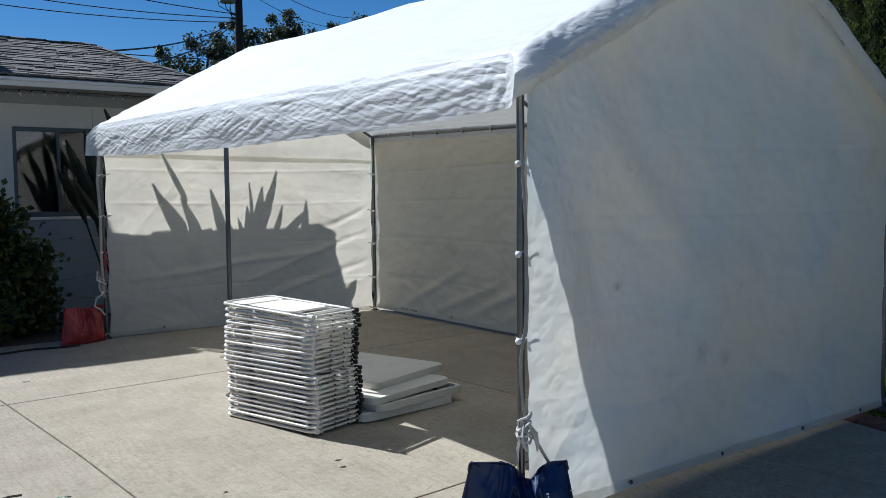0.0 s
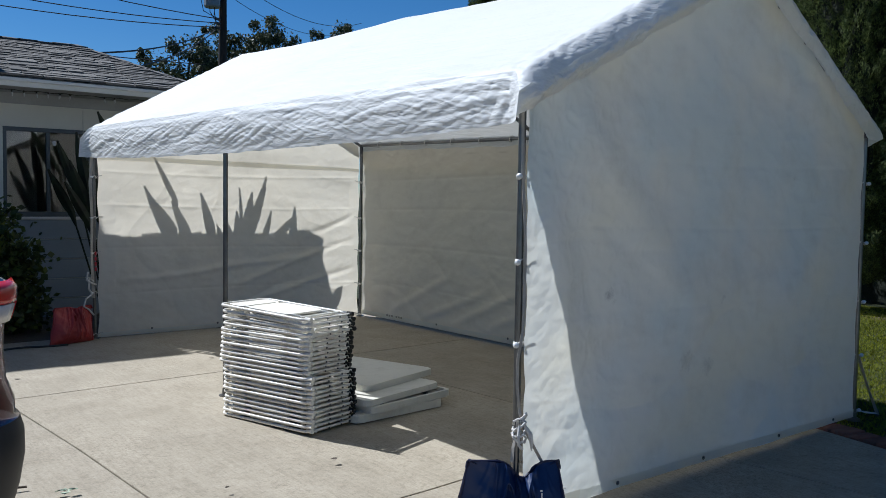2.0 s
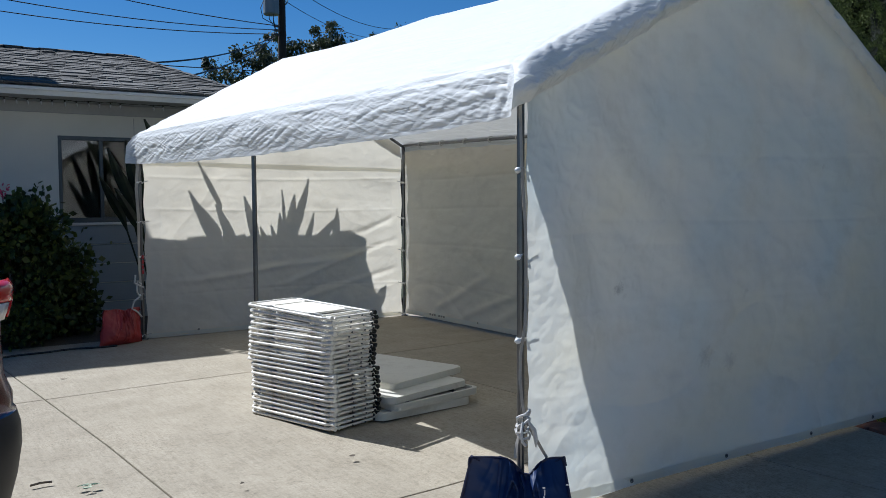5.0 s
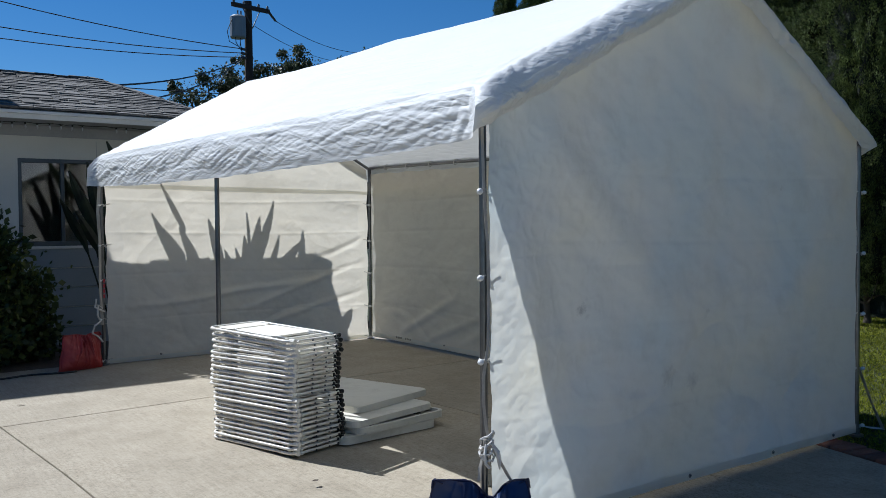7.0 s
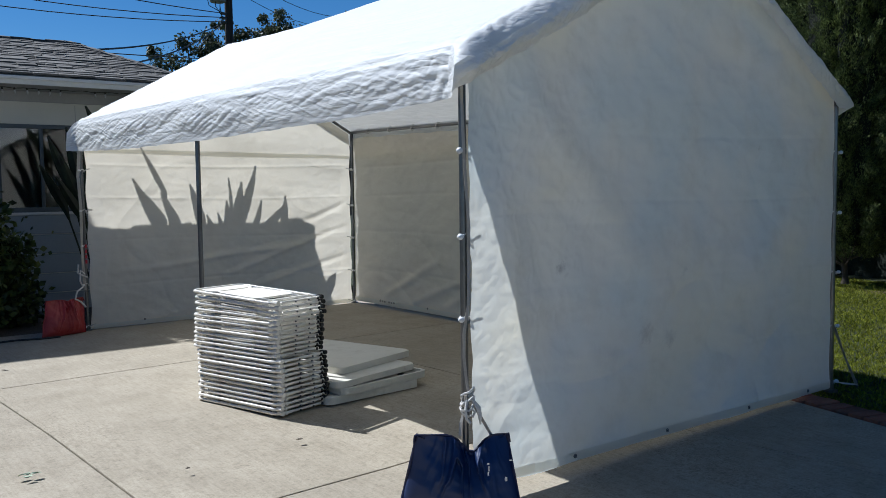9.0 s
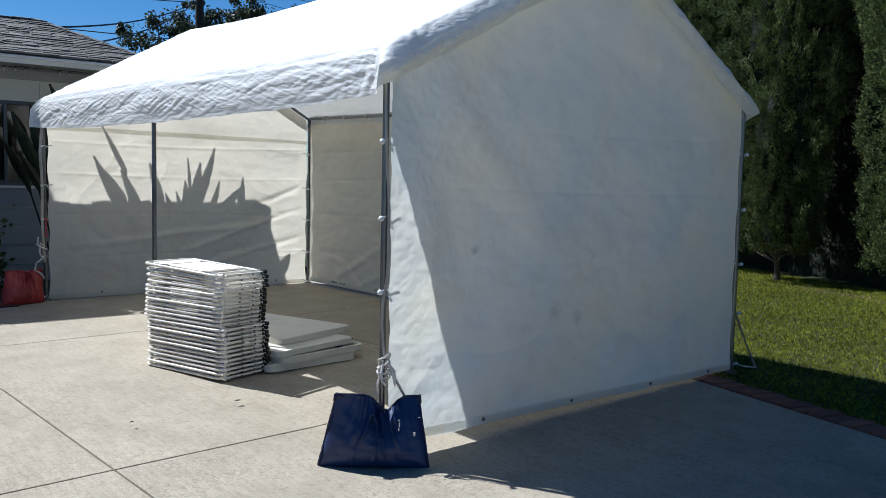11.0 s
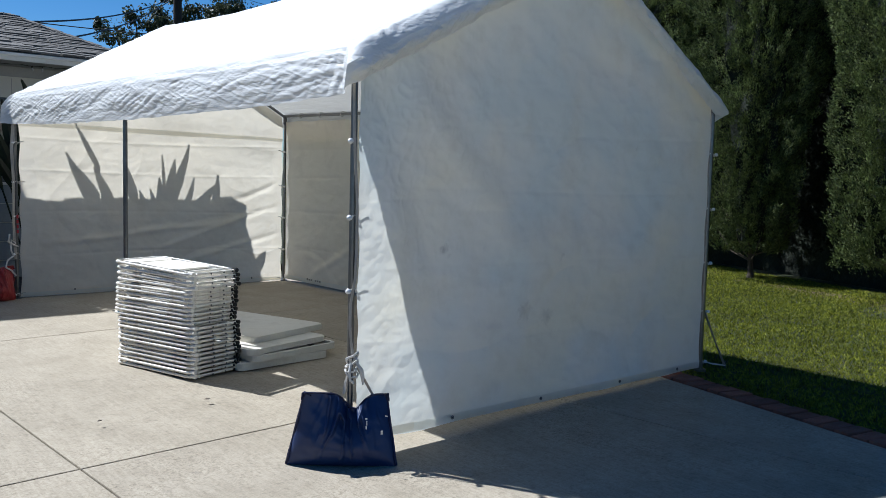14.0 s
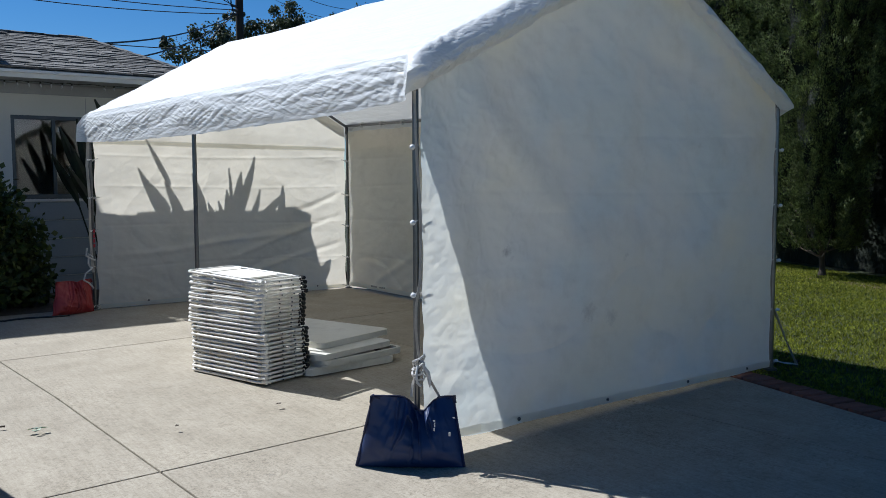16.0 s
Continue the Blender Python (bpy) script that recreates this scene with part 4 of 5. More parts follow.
for k in range(NCH):
    z = 0.016 + 0.0285 * k
    loose = 0.007 if k < 20 else 0.013
    dx, dy, tw = rc.gauss(0, loose * 0.7), rc.gauss(0, loose * 0.35), rc.gauss(0, 0.22)
    slide = -0.03 if 12 <= k <= 19 else (0.0 if k < 12 else -0.012)
    if k == 12:
        slide = -0.055
    c, s_ = math.cos(radians(ANGLE)), math.sin(radians(ANGLE))
    tilt = 0.0 if k < 20 else 0.6 * (k - 19)
    at = (STACK.x + c * (dx + slide) - s_ * dy, STACK.y + s_ * (dx + slide) + c * dy, z + 0.006 * max(0, k - 19))
    mm = pose(at[0], at[1], at[2], 0, tilt, ANGLE + tw)
    if k == 0:
        chair.matrix_basis = mm
    else:
        copy_thing(chair, mm)

# ---- folding tables ----


def table(center, angle, w, d, z0, z1, rim, label):
    ob = thing("folding_table", (center[0], center[1], z0), label, "table", "stacked folding tables")
    m = Matrix.Translation((center[0], center[1], 0)) @ Matrix.Rotation(radians(angle), 4, "Z")
    outl = rounded(w, d, 0.055, 6)
    if rim:
        bm = prism(bmesh.new(), outl, z0, z0 + 0.016, 0.004)
        bm.transform(m)
        part("tabletop", bm, TABLE_PLASTIC, ob)
        bm = bmesh.new()
        inn = rounded(w - 0.05, d - 0.05, 0.04, 6)
        vo = [[bm.verts.new((x, y, z)) for x, y in outl] for z in (z0 + 0.0161, z1)]
        vi = [[bm.verts.new((x, y, z)) for x, y in inn] for z in (z0 + 0.0161, z1)]
        n = len(outl)
        for i in range(n):
            j = (i + 1) % n
            bm.faces.new((vo[0][i], vo[0][j], vo[1][j], vo[1][i]))
            bm.faces.new((vi[0][j], vi[0][i], vi[1][i], vi[1][j]))
            bm.faces.new((vo[1][i], vo[1][j], vi[1][j], vi[1][i]))
        bm.transform(m)
        part("rim", bm, TABLE_PLASTIC, ob)
        for sy in (-1, 1):
            bm = tube([(-w / 2 + 0.08, sy * d * 0.28, z0 + 0.030), (w / 2 - 0.06, sy * d * 0.28, z0 + 0.030)], 0.011, 8)
            bm.transform(m)
            part("folded_leg", bm, GALVANISED, ob)
        bm = box((w / 2 - 0.045, -0.05, z0 + 0.017), (w / 2 - 0.03, 0.05, z1 - 0.004), 0.003)
        bm.transform(m)
        part("latch", bm, DARK_STEEL, ob)
    else:
        bm = prism(bmesh.new(), outl, z0, z1, 0.010)
        bm.transform(m)
        part("tabletop", bm, TABLE_PLASTIC, ob)
        bm = box((w / 2 - 0.012, -d * 0.1, z0 + 0.008), (w / 2 + 0.001, -d * 0.1 + 0.014, z0 + 0.02), 0.001)
        bm.transform(m)
        part("hinge_hole", bm, DARK_STEEL, ob)
    return ob


TLEN, TWID = 1.22, 0.76
table((0.648, 2.410), 95, TLEN, TWID, 0.0, 0.052, False, "white plastic folding table lying flat on the concrete")
table((0.690, 2.400), 100, TLEN, TWID, 0.054, 0.098, True, "upturned white plastic folding table with a raised rim")
table((0.605, 2.436), 105, TLEN, TWID, 0.100, 0.140, False, "white plastic folding table in a stack")
table((0.700, 2.633), 108, TLEN, TWID, 0.142, 0.185, False, "white plastic folding table on top of the stack")


# ---- the house ----
HOUSE_C = Vector((-2.4, -3.0, 1.37))
HY, EY, EX = 7.60, 6.95, 1.74          # wall face, eave line, eave corner
WALL_X = 1.15                          # the wall's own corner
WX0, WX1, WZ0, WZ1 = -0.43, 0.95, 1.15, 2.115
house = thing("house", (-2, HY + 1, 0), "single-storey cream stucco house with a shingled hip roof", "house")
bm = bmesh.new()
gx_, gz_ = (-6.0, WX0, WX1, WALL_X), (-0.1, WZ0, WZ1, 2.47)
grid = [[bm.verts.new((x, HY, z)) for x in gx_] for z in gz_]
front = [bm.faces.new((grid[j][i], grid[j][i + 1], grid[j + 1][i + 1], grid[j + 1][i])) for j in range(3) for i in range(3) if (i, j) != (1, 1)]
ext = bmesh.ops.extrude_face_region(bm, geom=front)
for v in ext["geom"]:
    if isinstance(v, bmesh.types.BMVert):
        v.co.y += 0.18
wall = part("wall", bm, STUCCO, house)
for lo, hi in (((WALL_X - 0.18, HY + 0.181, -0.1), (WALL_X, 12.0, 2.47)), ((-6.0, 12.001, -0.1), (WALL_X, 12.18, 2.47)), ((-6.0, HY + 0.181, -0.1), (-5.8, 12.0, 2.47))):
    part("wall", box(lo, hi), STUCCO, house)
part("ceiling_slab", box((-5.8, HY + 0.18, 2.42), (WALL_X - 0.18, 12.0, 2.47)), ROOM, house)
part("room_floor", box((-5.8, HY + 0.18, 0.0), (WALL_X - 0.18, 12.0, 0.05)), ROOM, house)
# lap siding below the window
for k in range(5):
    z0 = 0.0 + 0.222 * k
    zt = z0 + 0.214
    bm = bmesh.new()
    add_box(bm, (-6.0, HY - 0.022, z0), (WALL_X + 0.01, HY - 0.002, zt), 0.003)
    for v in bm.verts:
        if v.co.y < HY - 0.015 and v.co.z > z0 + 0.1:
            v.co.y += 0.012
    part("siding_board", bm, SIDING, house)
part("ledge", box((-6.0, HY - 0.035, 1.108), (WALL_X + 0.012, HY - 0.002, 1.135), 0.004), TRIM, house)
# sliding window
win = part("window", box((WX0, HY + 0.01, WZ1 - 0.045), (WX1, HY + 0.075, WZ1), 0.004), ALUMINIUM, house, "two-pane sliding window in a dark aluminium frame")
part("frame", box((WX0, HY - 0.02, WZ0 - 0.02), (WX1, HY + 0.075, WZ0 + 0.04), 0.004), ALUMINIUM, win)
for x in (WX0, WX1 - 0.04):
    part("frame", box((x, HY + 0.005, WZ0 + 0.04), (x + 0.04, HY + 0.075, WZ1 - 0.045), 0.004), ALUMINIUM, win)
part("mullion", box((0.015, HY + 0.02, WZ0 + 0.04), (0.055, HY + 0.07, WZ1 - 0.045), 0.004), ALUMINIUM, win)
for a, b, y in ((WX0 + 0.04, 0.015, 0.035), (0.055, WX1 - 0.04, 0.050)):
    pane = part("pane", box((a, HY + y, WZ0 + 0.04), (b, HY + y + 0.005, WZ1 - 0.045)), PANE, win)
    pane.visible_shadow = False
part("conduit", tube([(-1.16, HY - 0.008, 2.30), (-1.15, HY - 0.008, 1.9), (-1.14, HY - 0.008, 1.62)], 0.006, 6), SOFFIT, house)
part("sticker", box((0.085, HY + 0.044, 1.93), (0.125, HY + 0.046, 1.98)), CORD, win)
# roof: hip with eaves, fascia, soffit
RZ, RY, RX = 3.25, 9.00, 0.80
EZ = 2.575
bm = bmesh.new()
far_y = 2 * RY - EY
deck = [(-7.0, EY, EZ), (EX, EY, EZ), (EX, far_y, EZ), (-7.0, far_y, EZ), (RX, RY, RZ), (-7.0, RY, RZ)]
vs = [bm.verts.new(p) for p in deck]
ls = [bm.verts.new((x, y, EZ - 0.03)) for x, y, z in deck[:4]]
for q in ((0, 1, 4, 5), (1, 2, 4), (2, 3, 5, 4), (0, 5, 3)):
    bm.faces.new([vs[i] for i in q])
for a, b in ((0, 1), (1, 2), (2, 3), (3, 0)):
    bm.faces.new((ls[a], ls[b], vs[b], vs[a]))
bm.faces.new(ls[::-1])
roof_part = part("roof", bm, SHINGLE, house, "weathered brown-grey shingle roof")
part("fascia", box((-7.0, EY - 0.022, EZ - 0.10), (EX + 0.02, EY - 0.001, EZ - 0.012), 0.004), TRIM, house)
part("fascia", box((EX + 0.001, EY, EZ - 0.10), (EX + 0.022, far_y, EZ - 0.012), 0.004), TRIM, house)
part("gutter_lip", box((-7.0, EY - 0.05, EZ - 0.05), (EX + 0.04, EY - 0.0225, EZ - 0.014), 0.008), TRIM, house)
part("soffit", box((-7.0, EY, EZ - 0.098), (EX, HY - 0.002, EZ - 0.075)), SOFFIT, house)
part("soffit", box((WALL_X + 0.002, HY, EZ - 0.098), (EX, far_y, EZ - 0.075)), SOFFIT, house)
part("frieze", box((-6.0, HY - 0.02, EZ - 0.215), (WALL_X + 0.02, HY - 0.0015, EZ - 0.099), 0.003), SOFFIT, house)
part("panel_joint", box((0.40, HY - 0.004, 1.14), (0.406, HY - 0.0008, 2.34)), SOFFIT, house)
# added taller house block, out of view, to shade the paving beside the tent
shade_block = thing("house", (-6, 10.2, 0), "unseen stucco house block added to shade the paving", "house")
part("wall", box((-12.0, 9.36, 2.0), (-2.75, 13.0, 5.9)), STUCCO, shade_block)
part("roof", box((-12.2, 9.32, 5.90), (-2.72, 13.2, 6.02), 0.02), SHINGLE, shade_block)
part("eave", box((-2.719, 9.28, 5.90), (-1.64, 9.95, 6.0), 0.02), TRIM, shade_block)
part("base_wall", box((-12.0, 12.6, -0.1), (-6.3, 13.0, 2.0)), STUCCO, shade_block)

lights = thing("string_lights", (0, EY + 0.30, EZ - 0.12), "string of small bulbs clipped along the eave", "string lights")
part("cable", tube([(-2.0 + 0.1 * k, EY + 0.30, EZ - 0.105 - 0.006 * math.sin(k * 2.3)) for k in range(33)], 0.004, 6), WIRE, lights)
rl = random.Random(3)
for k in range(26):
    x = -1.95 + 0.118 * k + rl.uniform(-0.015, 0.015)
    if x > 0.72 or rl.random() < 0.12:
        continue
    z = EZ - 0.115
    tip = Vector((rl.uniform(-0.012, 0.012), rl.uniform(-0.01, 0.01), -0.045))
    sock = part("socket", tube([(x, EY + 0.30, z + 0.012), (x, EY + 0.30, z - 0.012)], 0.008, 6), WIRE, lights)
    part("bulb", tube([Vector((x, EY + 0.30, z - 0.010)), Vector((x, EY + 0.30, z - 0.010)) + tip * 0.5, Vector((x, EY + 0.30, z - 0.010)) + tip], [0.008, 0.012, 0.003], 8), BULB, sock)

# the house and its lights stand a little farther off than first laid out
for ob in (house, lights):
    ob.scale = (1.024,) * 3
    ob.location = HOUSE_C + 1.024 * (ob.location - HOUSE_C)

# ---- plants by the house ----


def add_leaf(bm, base, low, tip, width):
    """A long paddle leaf: a bent stalk that carries a folded blade from the point low to the tip."""
    base, low, tip = Vector(base), Vector(low), Vector(tip)
    side = (tip - low).cross(Vector((0.15, 1, 0.1))).normalized()
    rows = []
    for t, w in ((0.0, 0.10), (0.5, 0.08), (0.85, 0.12), (1.0, 0.75), (1.15, 0.95), (1.35, 1.0), (1.55, 0.85), (1.75, 0.6), (1.9, 0.3), (2.0, 0.03)):
        if t < 1:
            ctrl = Vector((low.x * 0.6 + base.x * 0.4, low.y * 0.6 + base.y * 0.4, base.z + (low.z - base.z) * 0.6))
            c = base * (1 - t) ** 2 + ctrl * 2 * t * (1 - t) + low * t * t
        else:
            c = low.lerp(tip, t - 1)
        h = side * max(w * width / 2, 0.008)
        back = Vector((0, 0.25 * w * width, 0))
        rows.append((bm.verts.new(c - h + back), bm.verts.new(c), bm.verts.new(c + h + back)))
    for a, b in zip(rows, rows[1:]):
        bm.faces.new((a[0], a[1], b[1], b[0]))
        bm.faces.new((a[1], a[2], b[2], b[1]))


def paddle_plant(base, leaves, label, seed):
    r = random.Random(seed)
    ob = thing("bird_of_paradise", base, label, "plant")
    for tx, tz, lx, lz, y, w in leaves:
        bm = bmesh.new()
        b = (base[0] + (lx - base[0]) * 0.35 + r.uniform(-0.05, 0.05), base[1] + r.uniform(-0.08, 0.08), base[2])
        add_leaf(bm, b, (lx, y + r.uniform(-0.02, 0.02), lz), (tx, y, tz), w)
        me = part("leaf", bm, PADDLE_LEAF, ob)
        so = me.modifiers.new("thickness", "SOLIDIFY")
        so.thickness = 0.004
    return ob


# leaves: tip and blade foot (across, height), distance to the house, blade width
CLUMP_A = [(0.22, 2.24, 0.46, 1.76, 6.49, 0.10), (0.47, 2.10, 0.70, 1.65, 6.14, 0.055), (0.30, 2.12, 0.52, 1.81, 6.49, 0.08), (0.50, 2.10, 0.66, 1.74, 6.49, 0.11), (0.81, 2.18, 0.93, 1.74, 6.49, 0.11), (0.98, 1.86, 1.04, 1.71, 6.49, 0.06)]
CLUMP_B = [(1.23, 2.26, 1.26, 1.91, 6.49, 0.04), (1.56, 2.37, 1.34, 1.84, 6.49, 0.12), (1.38, 2.21, 1.26, 1.76, 6.49, 0.14), (1.46, 2.12, 1.34, 1.71, 6.49, 0.1), (1.10, 1.88, 1.15, 1.71, 6.49, 0.05), (1.20, 2.01, 1.21, 1.71, 6.49, 0.1), (1.61, 2.00, 1.51, 1.71, 6.49, 0.07), (1.91, 2.04, 1.84, 1.71, 6.49, 0.1), (1.88, 1.94, 1.64, 1.76, 6.49, 0.1), (2.20, 1.67, 2.04, 1.42, 6.49, 0.20), (2.54, 1.12, 2.29, 0.92, 6.49, 0.17)]
CLUMP_C = [(-0.05, 1.95, 0.14, 1.45, 6.95, 0.10), (0.04, 1.75, 0.22, 1.25, 6.85, 0.11), (0.14, 2.05, 0.24, 1.50, 6.95, 0.11), (-0.02, 1.52, 0.22, 1.10, 6.8, 0.10), (0.24, 1.70, 0.30, 1.20, 6.75, 0.12), (-0.12, 1.65, 0.12, 1.20, 7.05, 0.10)]
paddle_plant((0.72, 6.50, -0.02), CLUMP_A, "tall bird of paradise with upright paddle leaves by the wall", 1)
paddle_plant((1.55, 6.50, -0.02), CLUMP_B, "tall bird of paradise with broad paddle leaves behind the tent", 2)
paddle_plant((0.66, 6.90, -0.02), CLUMP_C, "dark bird of paradise in front of the window", 3)


def leafy(name, n, place_fn, size, material, parent, seed, quad=True, spread=1.0):
    """Many small folded leaves scattered by place_fn(rnd) -> (point, outward)."""
    r = random.Random(seed)
    verts, faces = [], []
    for _ in range(n):
        c, out = place_fn(r)
        d = (Vector(out).normalized() + Vector((r.gauss(0, 0.6), r.gauss(0, 0.6), r.gauss(0, 0.6))) * spread).normalized()
        s = d.orthogonal().normalized()
        s = (Matrix.Rotation(r.uniform(0, 6.28), 3, d) @ s)
        l = size * r.uniform(0.6, 1.3)
        w = l * r.uniform(0.30, 0.45)
        i = len(verts)
        verts += [c, c + d * l * 0.5 + s * w, c + d * l, c + d * l * 0.5 - s * w]
        faces.append((i, i + 1, i + 2, i + 3))
    return raw(name, verts, faces, material, parent)


def shrub(at, radius, height, n, seed, label):
    ob = thing("shrub", at, label, "shrub")
    r = random.Random(seed)
    clumps = []
    for k in range(26):
        a, h = r.uniform(0, 6.28), r.uniform(0.15, 1.0)
        rr = radius * (0.35 + 0.65 * math.sin(math.pi * min(1.0, 0.25 + 0.65 * h))) * r.uniform(0.3, 1.0)
        clumps.append(Vector((at[0] + rr * math.cos(a), at[1] + rr * math.sin(a), at[2] + h * height * r.uniform(0.85, 1.05))))
    bm = bmesh.new()
    for c in clumps:
        mid = Vector(at).lerp(c, 0.5) + Vector((r.uniform(-0.05, 0.05), r.uniform(-0.05, 0.05), 0.05))
        add_tube(bm, [Vector(at) + Vector((r.uniform(-0.06, 0.06), r.uniform(-0.06, 0.06), -0.02)), mid, c], [0.014, 0.009, 0.004], 5)
    part("stem", bm, BARK, ob)

    def spot(rn):
        c = rn.choice(clumps)
        o = Vector((rn.gauss(0, 1), rn.gauss(0, 1), rn.gauss(0, 1)))
        return c + o * 0.105, o + Vector((0, 0, 0.5))
    leafy("foliage", int(n * 1.35), spot, 0.072, SHRUB_LEAF, ob, seed + 1)
    return ob


shrub((-0.95, 6.55, -0.02), 0.55, 1.28, 5200, 5, "green leafy shrub growing against the house")
bloom = thing("flower", (-1.13, 6.6, 1.48), "small pink flower head above the shrub", "flower")
leafy("petals", 40, lambda rn: (Vector((-1.13 + rn.gauss(0, 0.035), 6.6 + rn.gauss(0, 0.03), 1.48 + rn.gauss(0, 0.035))), Vector((0, -0.5, 1))), 0.035, PETAL, bloom, 31)
part("stem", tube([(-1.13, 6.62, -0.02), (-1.10, 6.62, 0.8), (-1.13, 6.6, 1.48)], 0.006, 5), BARK, bloom)
shrub((-0.62, 6.75, -0.02), 0.34, 0.62, 2200, 8, "low dark shrub in the bed below the window")
shrub((-1.9, 6.6, -0.02), 0.6, 1.2, 3000, 9, "green leafy shrub growing against the house")
hose = thing("garden_hose", (-0.9, 5.72, 0), "thin dark hose lying on the paving", "hose")
part("hose_line", tube([(-2.6 + 0.12 * k, 5.62 + 0.05 * math.sin(k * 0.5) + 0.02 * math.sin(k * 1.7), 0.010) for k in range(20)], 0.010, 6), WIRE, hose)

# ---- cypress row and wall behind it ----
CY_H, CY_R = 8.6, 1.12


def cypress_crown(seed, n):
    """Crown of a columnar cypress about the origin: plumes built of many small upright sprays round a core painted
    near-black for inner shade.
    """
    r = random.Random(seed)
    verts, faces = [], []

    def radius_at(t, a):
        body = math.sin(math.pi * min(1.0, 0.14 + 0.52 * t)) ** 0.7 if t < 0.7 else (1 - t) / 0.3 * 0.62 + 0.30 * (1 - t)
        return CY_R * max(0.05, body) * (0.78 + 0.42 * noise.noise(Vector((math.cos(a) * 1.4 + seed, math.sin(a) * 1.4, t * 5.5))))
    for _ in range(n):
        t = r.random() ** 0.95
        a = r.uniform(0, 2 * math.pi)
        lump = 0.62 + 1.25 * noise.noise(Vector((math.cos(a) * 4.2 + seed * 3, math.sin(a) * 4.2, t * 22))) + 0.35 * noise.noise(Vector((math.cos(a) * 9 + seed, math.sin(a) * 9, t * 50)))
        rr = radius_at(t, a) * min(1.10, max(0.40, lump + 0.22)) * r.uniform(0.93, 1.05)
        c = Vector((rr * math.cos(a), rr * math.sin(a), 0.42 + t * (CY_H - 0.42)))
        out = Vector((math.cos(a), math.sin(a), r.uniform(0.5, 1.8))).normalized()
        s = out.cross(Vector((0, 0, 1))).normalized()
        q = (Matrix.Rotation(r.uniform(0, 3.14), 3, out) @ s)
        for k in range(11):
            d = (out + Vector((r.gauss(0, 0.38), r.gauss(0, 0.38), r.gauss(0, 0.3)))).normalized()
            l, w = r.uniform(0.018, 0.045), r.uniform(0.004, 0.0085)
            b = c + Vector((r.gauss(0, 0.022), r.gauss(0, 0.022), r.gauss(0, 0.030)))
            i = len(verts)
            verts += [b - q * w * 0.5, b + d * l * 0.55 - q * w, b + d * l, b + d * l * 0.5 + q * w, b + q * w * 0.5]
            faces.append((i, i + 1, i + 2, i + 3, i + 4))
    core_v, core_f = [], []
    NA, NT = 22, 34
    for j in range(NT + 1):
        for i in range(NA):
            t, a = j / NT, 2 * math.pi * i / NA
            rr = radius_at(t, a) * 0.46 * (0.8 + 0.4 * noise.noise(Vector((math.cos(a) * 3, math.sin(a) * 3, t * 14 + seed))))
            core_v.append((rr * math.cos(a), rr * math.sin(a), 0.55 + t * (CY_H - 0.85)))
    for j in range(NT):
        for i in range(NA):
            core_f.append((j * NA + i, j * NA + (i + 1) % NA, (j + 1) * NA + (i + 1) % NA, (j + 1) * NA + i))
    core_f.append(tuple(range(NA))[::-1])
    return verts, faces, core_v, core_f


def cypress(at, seed, n):
    ob = thing("cypress_tree", (0, 0, 0), "tall dark green columnar cypress tree on the lawn", "tree", "row of cypress trees")
    r = random.Random(seed)
    bm = tube([(0, 0, -0.15), (0.02, 0, 0.12), (-0.02, 0.02, 0.6), (0, 0, 2.5)], [0.09, 0.040, 0.034, 0.028], 10)
    for k in range(14):
        a, z = r.uniform(0, 6.28), r.uniform(0.25, 0.7)
        e = Vector((math.cos(a), math.sin(a), 0)) * r.uniform(0.25, 0.6)
        add_tube(bm, [(0, 0, z), (e.x * 0.5, e.y * 0.5, z + 0.12), (e.x, e.y, z + r.uniform(0.25, 0.6))], [0.014, 0.009, 0.004], 5)
    part("trunk", bm, BARK, ob)
    v, f, cv, cf = cypress_crown(seed, n)
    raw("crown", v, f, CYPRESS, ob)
    raw("crown_shade_core", cv, cf, CYPRESS_SHADE, ob)
    return ob


ROW = [(8.95, 3.02), (8.15, 0.75), (9.75, 5.2), (10.5, 7.35), (11.3, 9.5), (12.1, 11.6), (12.9, 13.7), (13.7, 15.8), (7.4, -1.5)]
first = cypress((0, 0), 21, 27000)
second = cypress((0, 0), 37, 27000)
for k, (x, y) in enumerate(ROW):
    src = first if k % 2 == 0 else second
    m = pose(x, y, -0.03, 0, 0, 40 * k + 10)
    if k < 2:
        src.matrix_basis = m
    else:
        copy_thing(src, m)

dv = Vector((-0.8, -2.27, 0)).normalized()
nv = Vector((dv.y, -dv.x, 0)) * -1
fence = structure(part("fence_wall", box((-0.10, -6.0, -0.1), (0.0, 26.0, 1.75), 0.0, Matrix.Translation((10.3, 2.4, 0)) @ Matrix.Rotation(math.atan2(0.8, -2.27) + math.pi, 4, "Z")), BLOCK), "dim grey block wall behind the cypress row", "wall")
# added dense hedge, near-black for the shade, that fills the row behind the trunks
hedge = thing("hedge", (10.5, 3.0, 0), "added dense hedge, near-black for the shade behind the cypress trees", "hedge")


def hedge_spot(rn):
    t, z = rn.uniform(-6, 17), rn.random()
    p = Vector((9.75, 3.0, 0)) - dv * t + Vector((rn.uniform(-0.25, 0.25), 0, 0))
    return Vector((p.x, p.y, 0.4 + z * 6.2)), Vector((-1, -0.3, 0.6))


leafy("foliage", 90000, hedge_spot, 0.05, HEDGE_SHADE, hedge, 77)
# near-black core for the shade inside; runs on unseen to block sky light
part("hedge_shade_core", box((-0.25, -13.0, -0.1), (0.25, 18.0, 6.4), 0.0, Matrix.Translation((10.25, 3.1, 0)) @ Matrix.Rotation(math.atan2(0.8, -2.27) + math.pi, 4, "Z")), CYPRESS_SHADE, hedge)

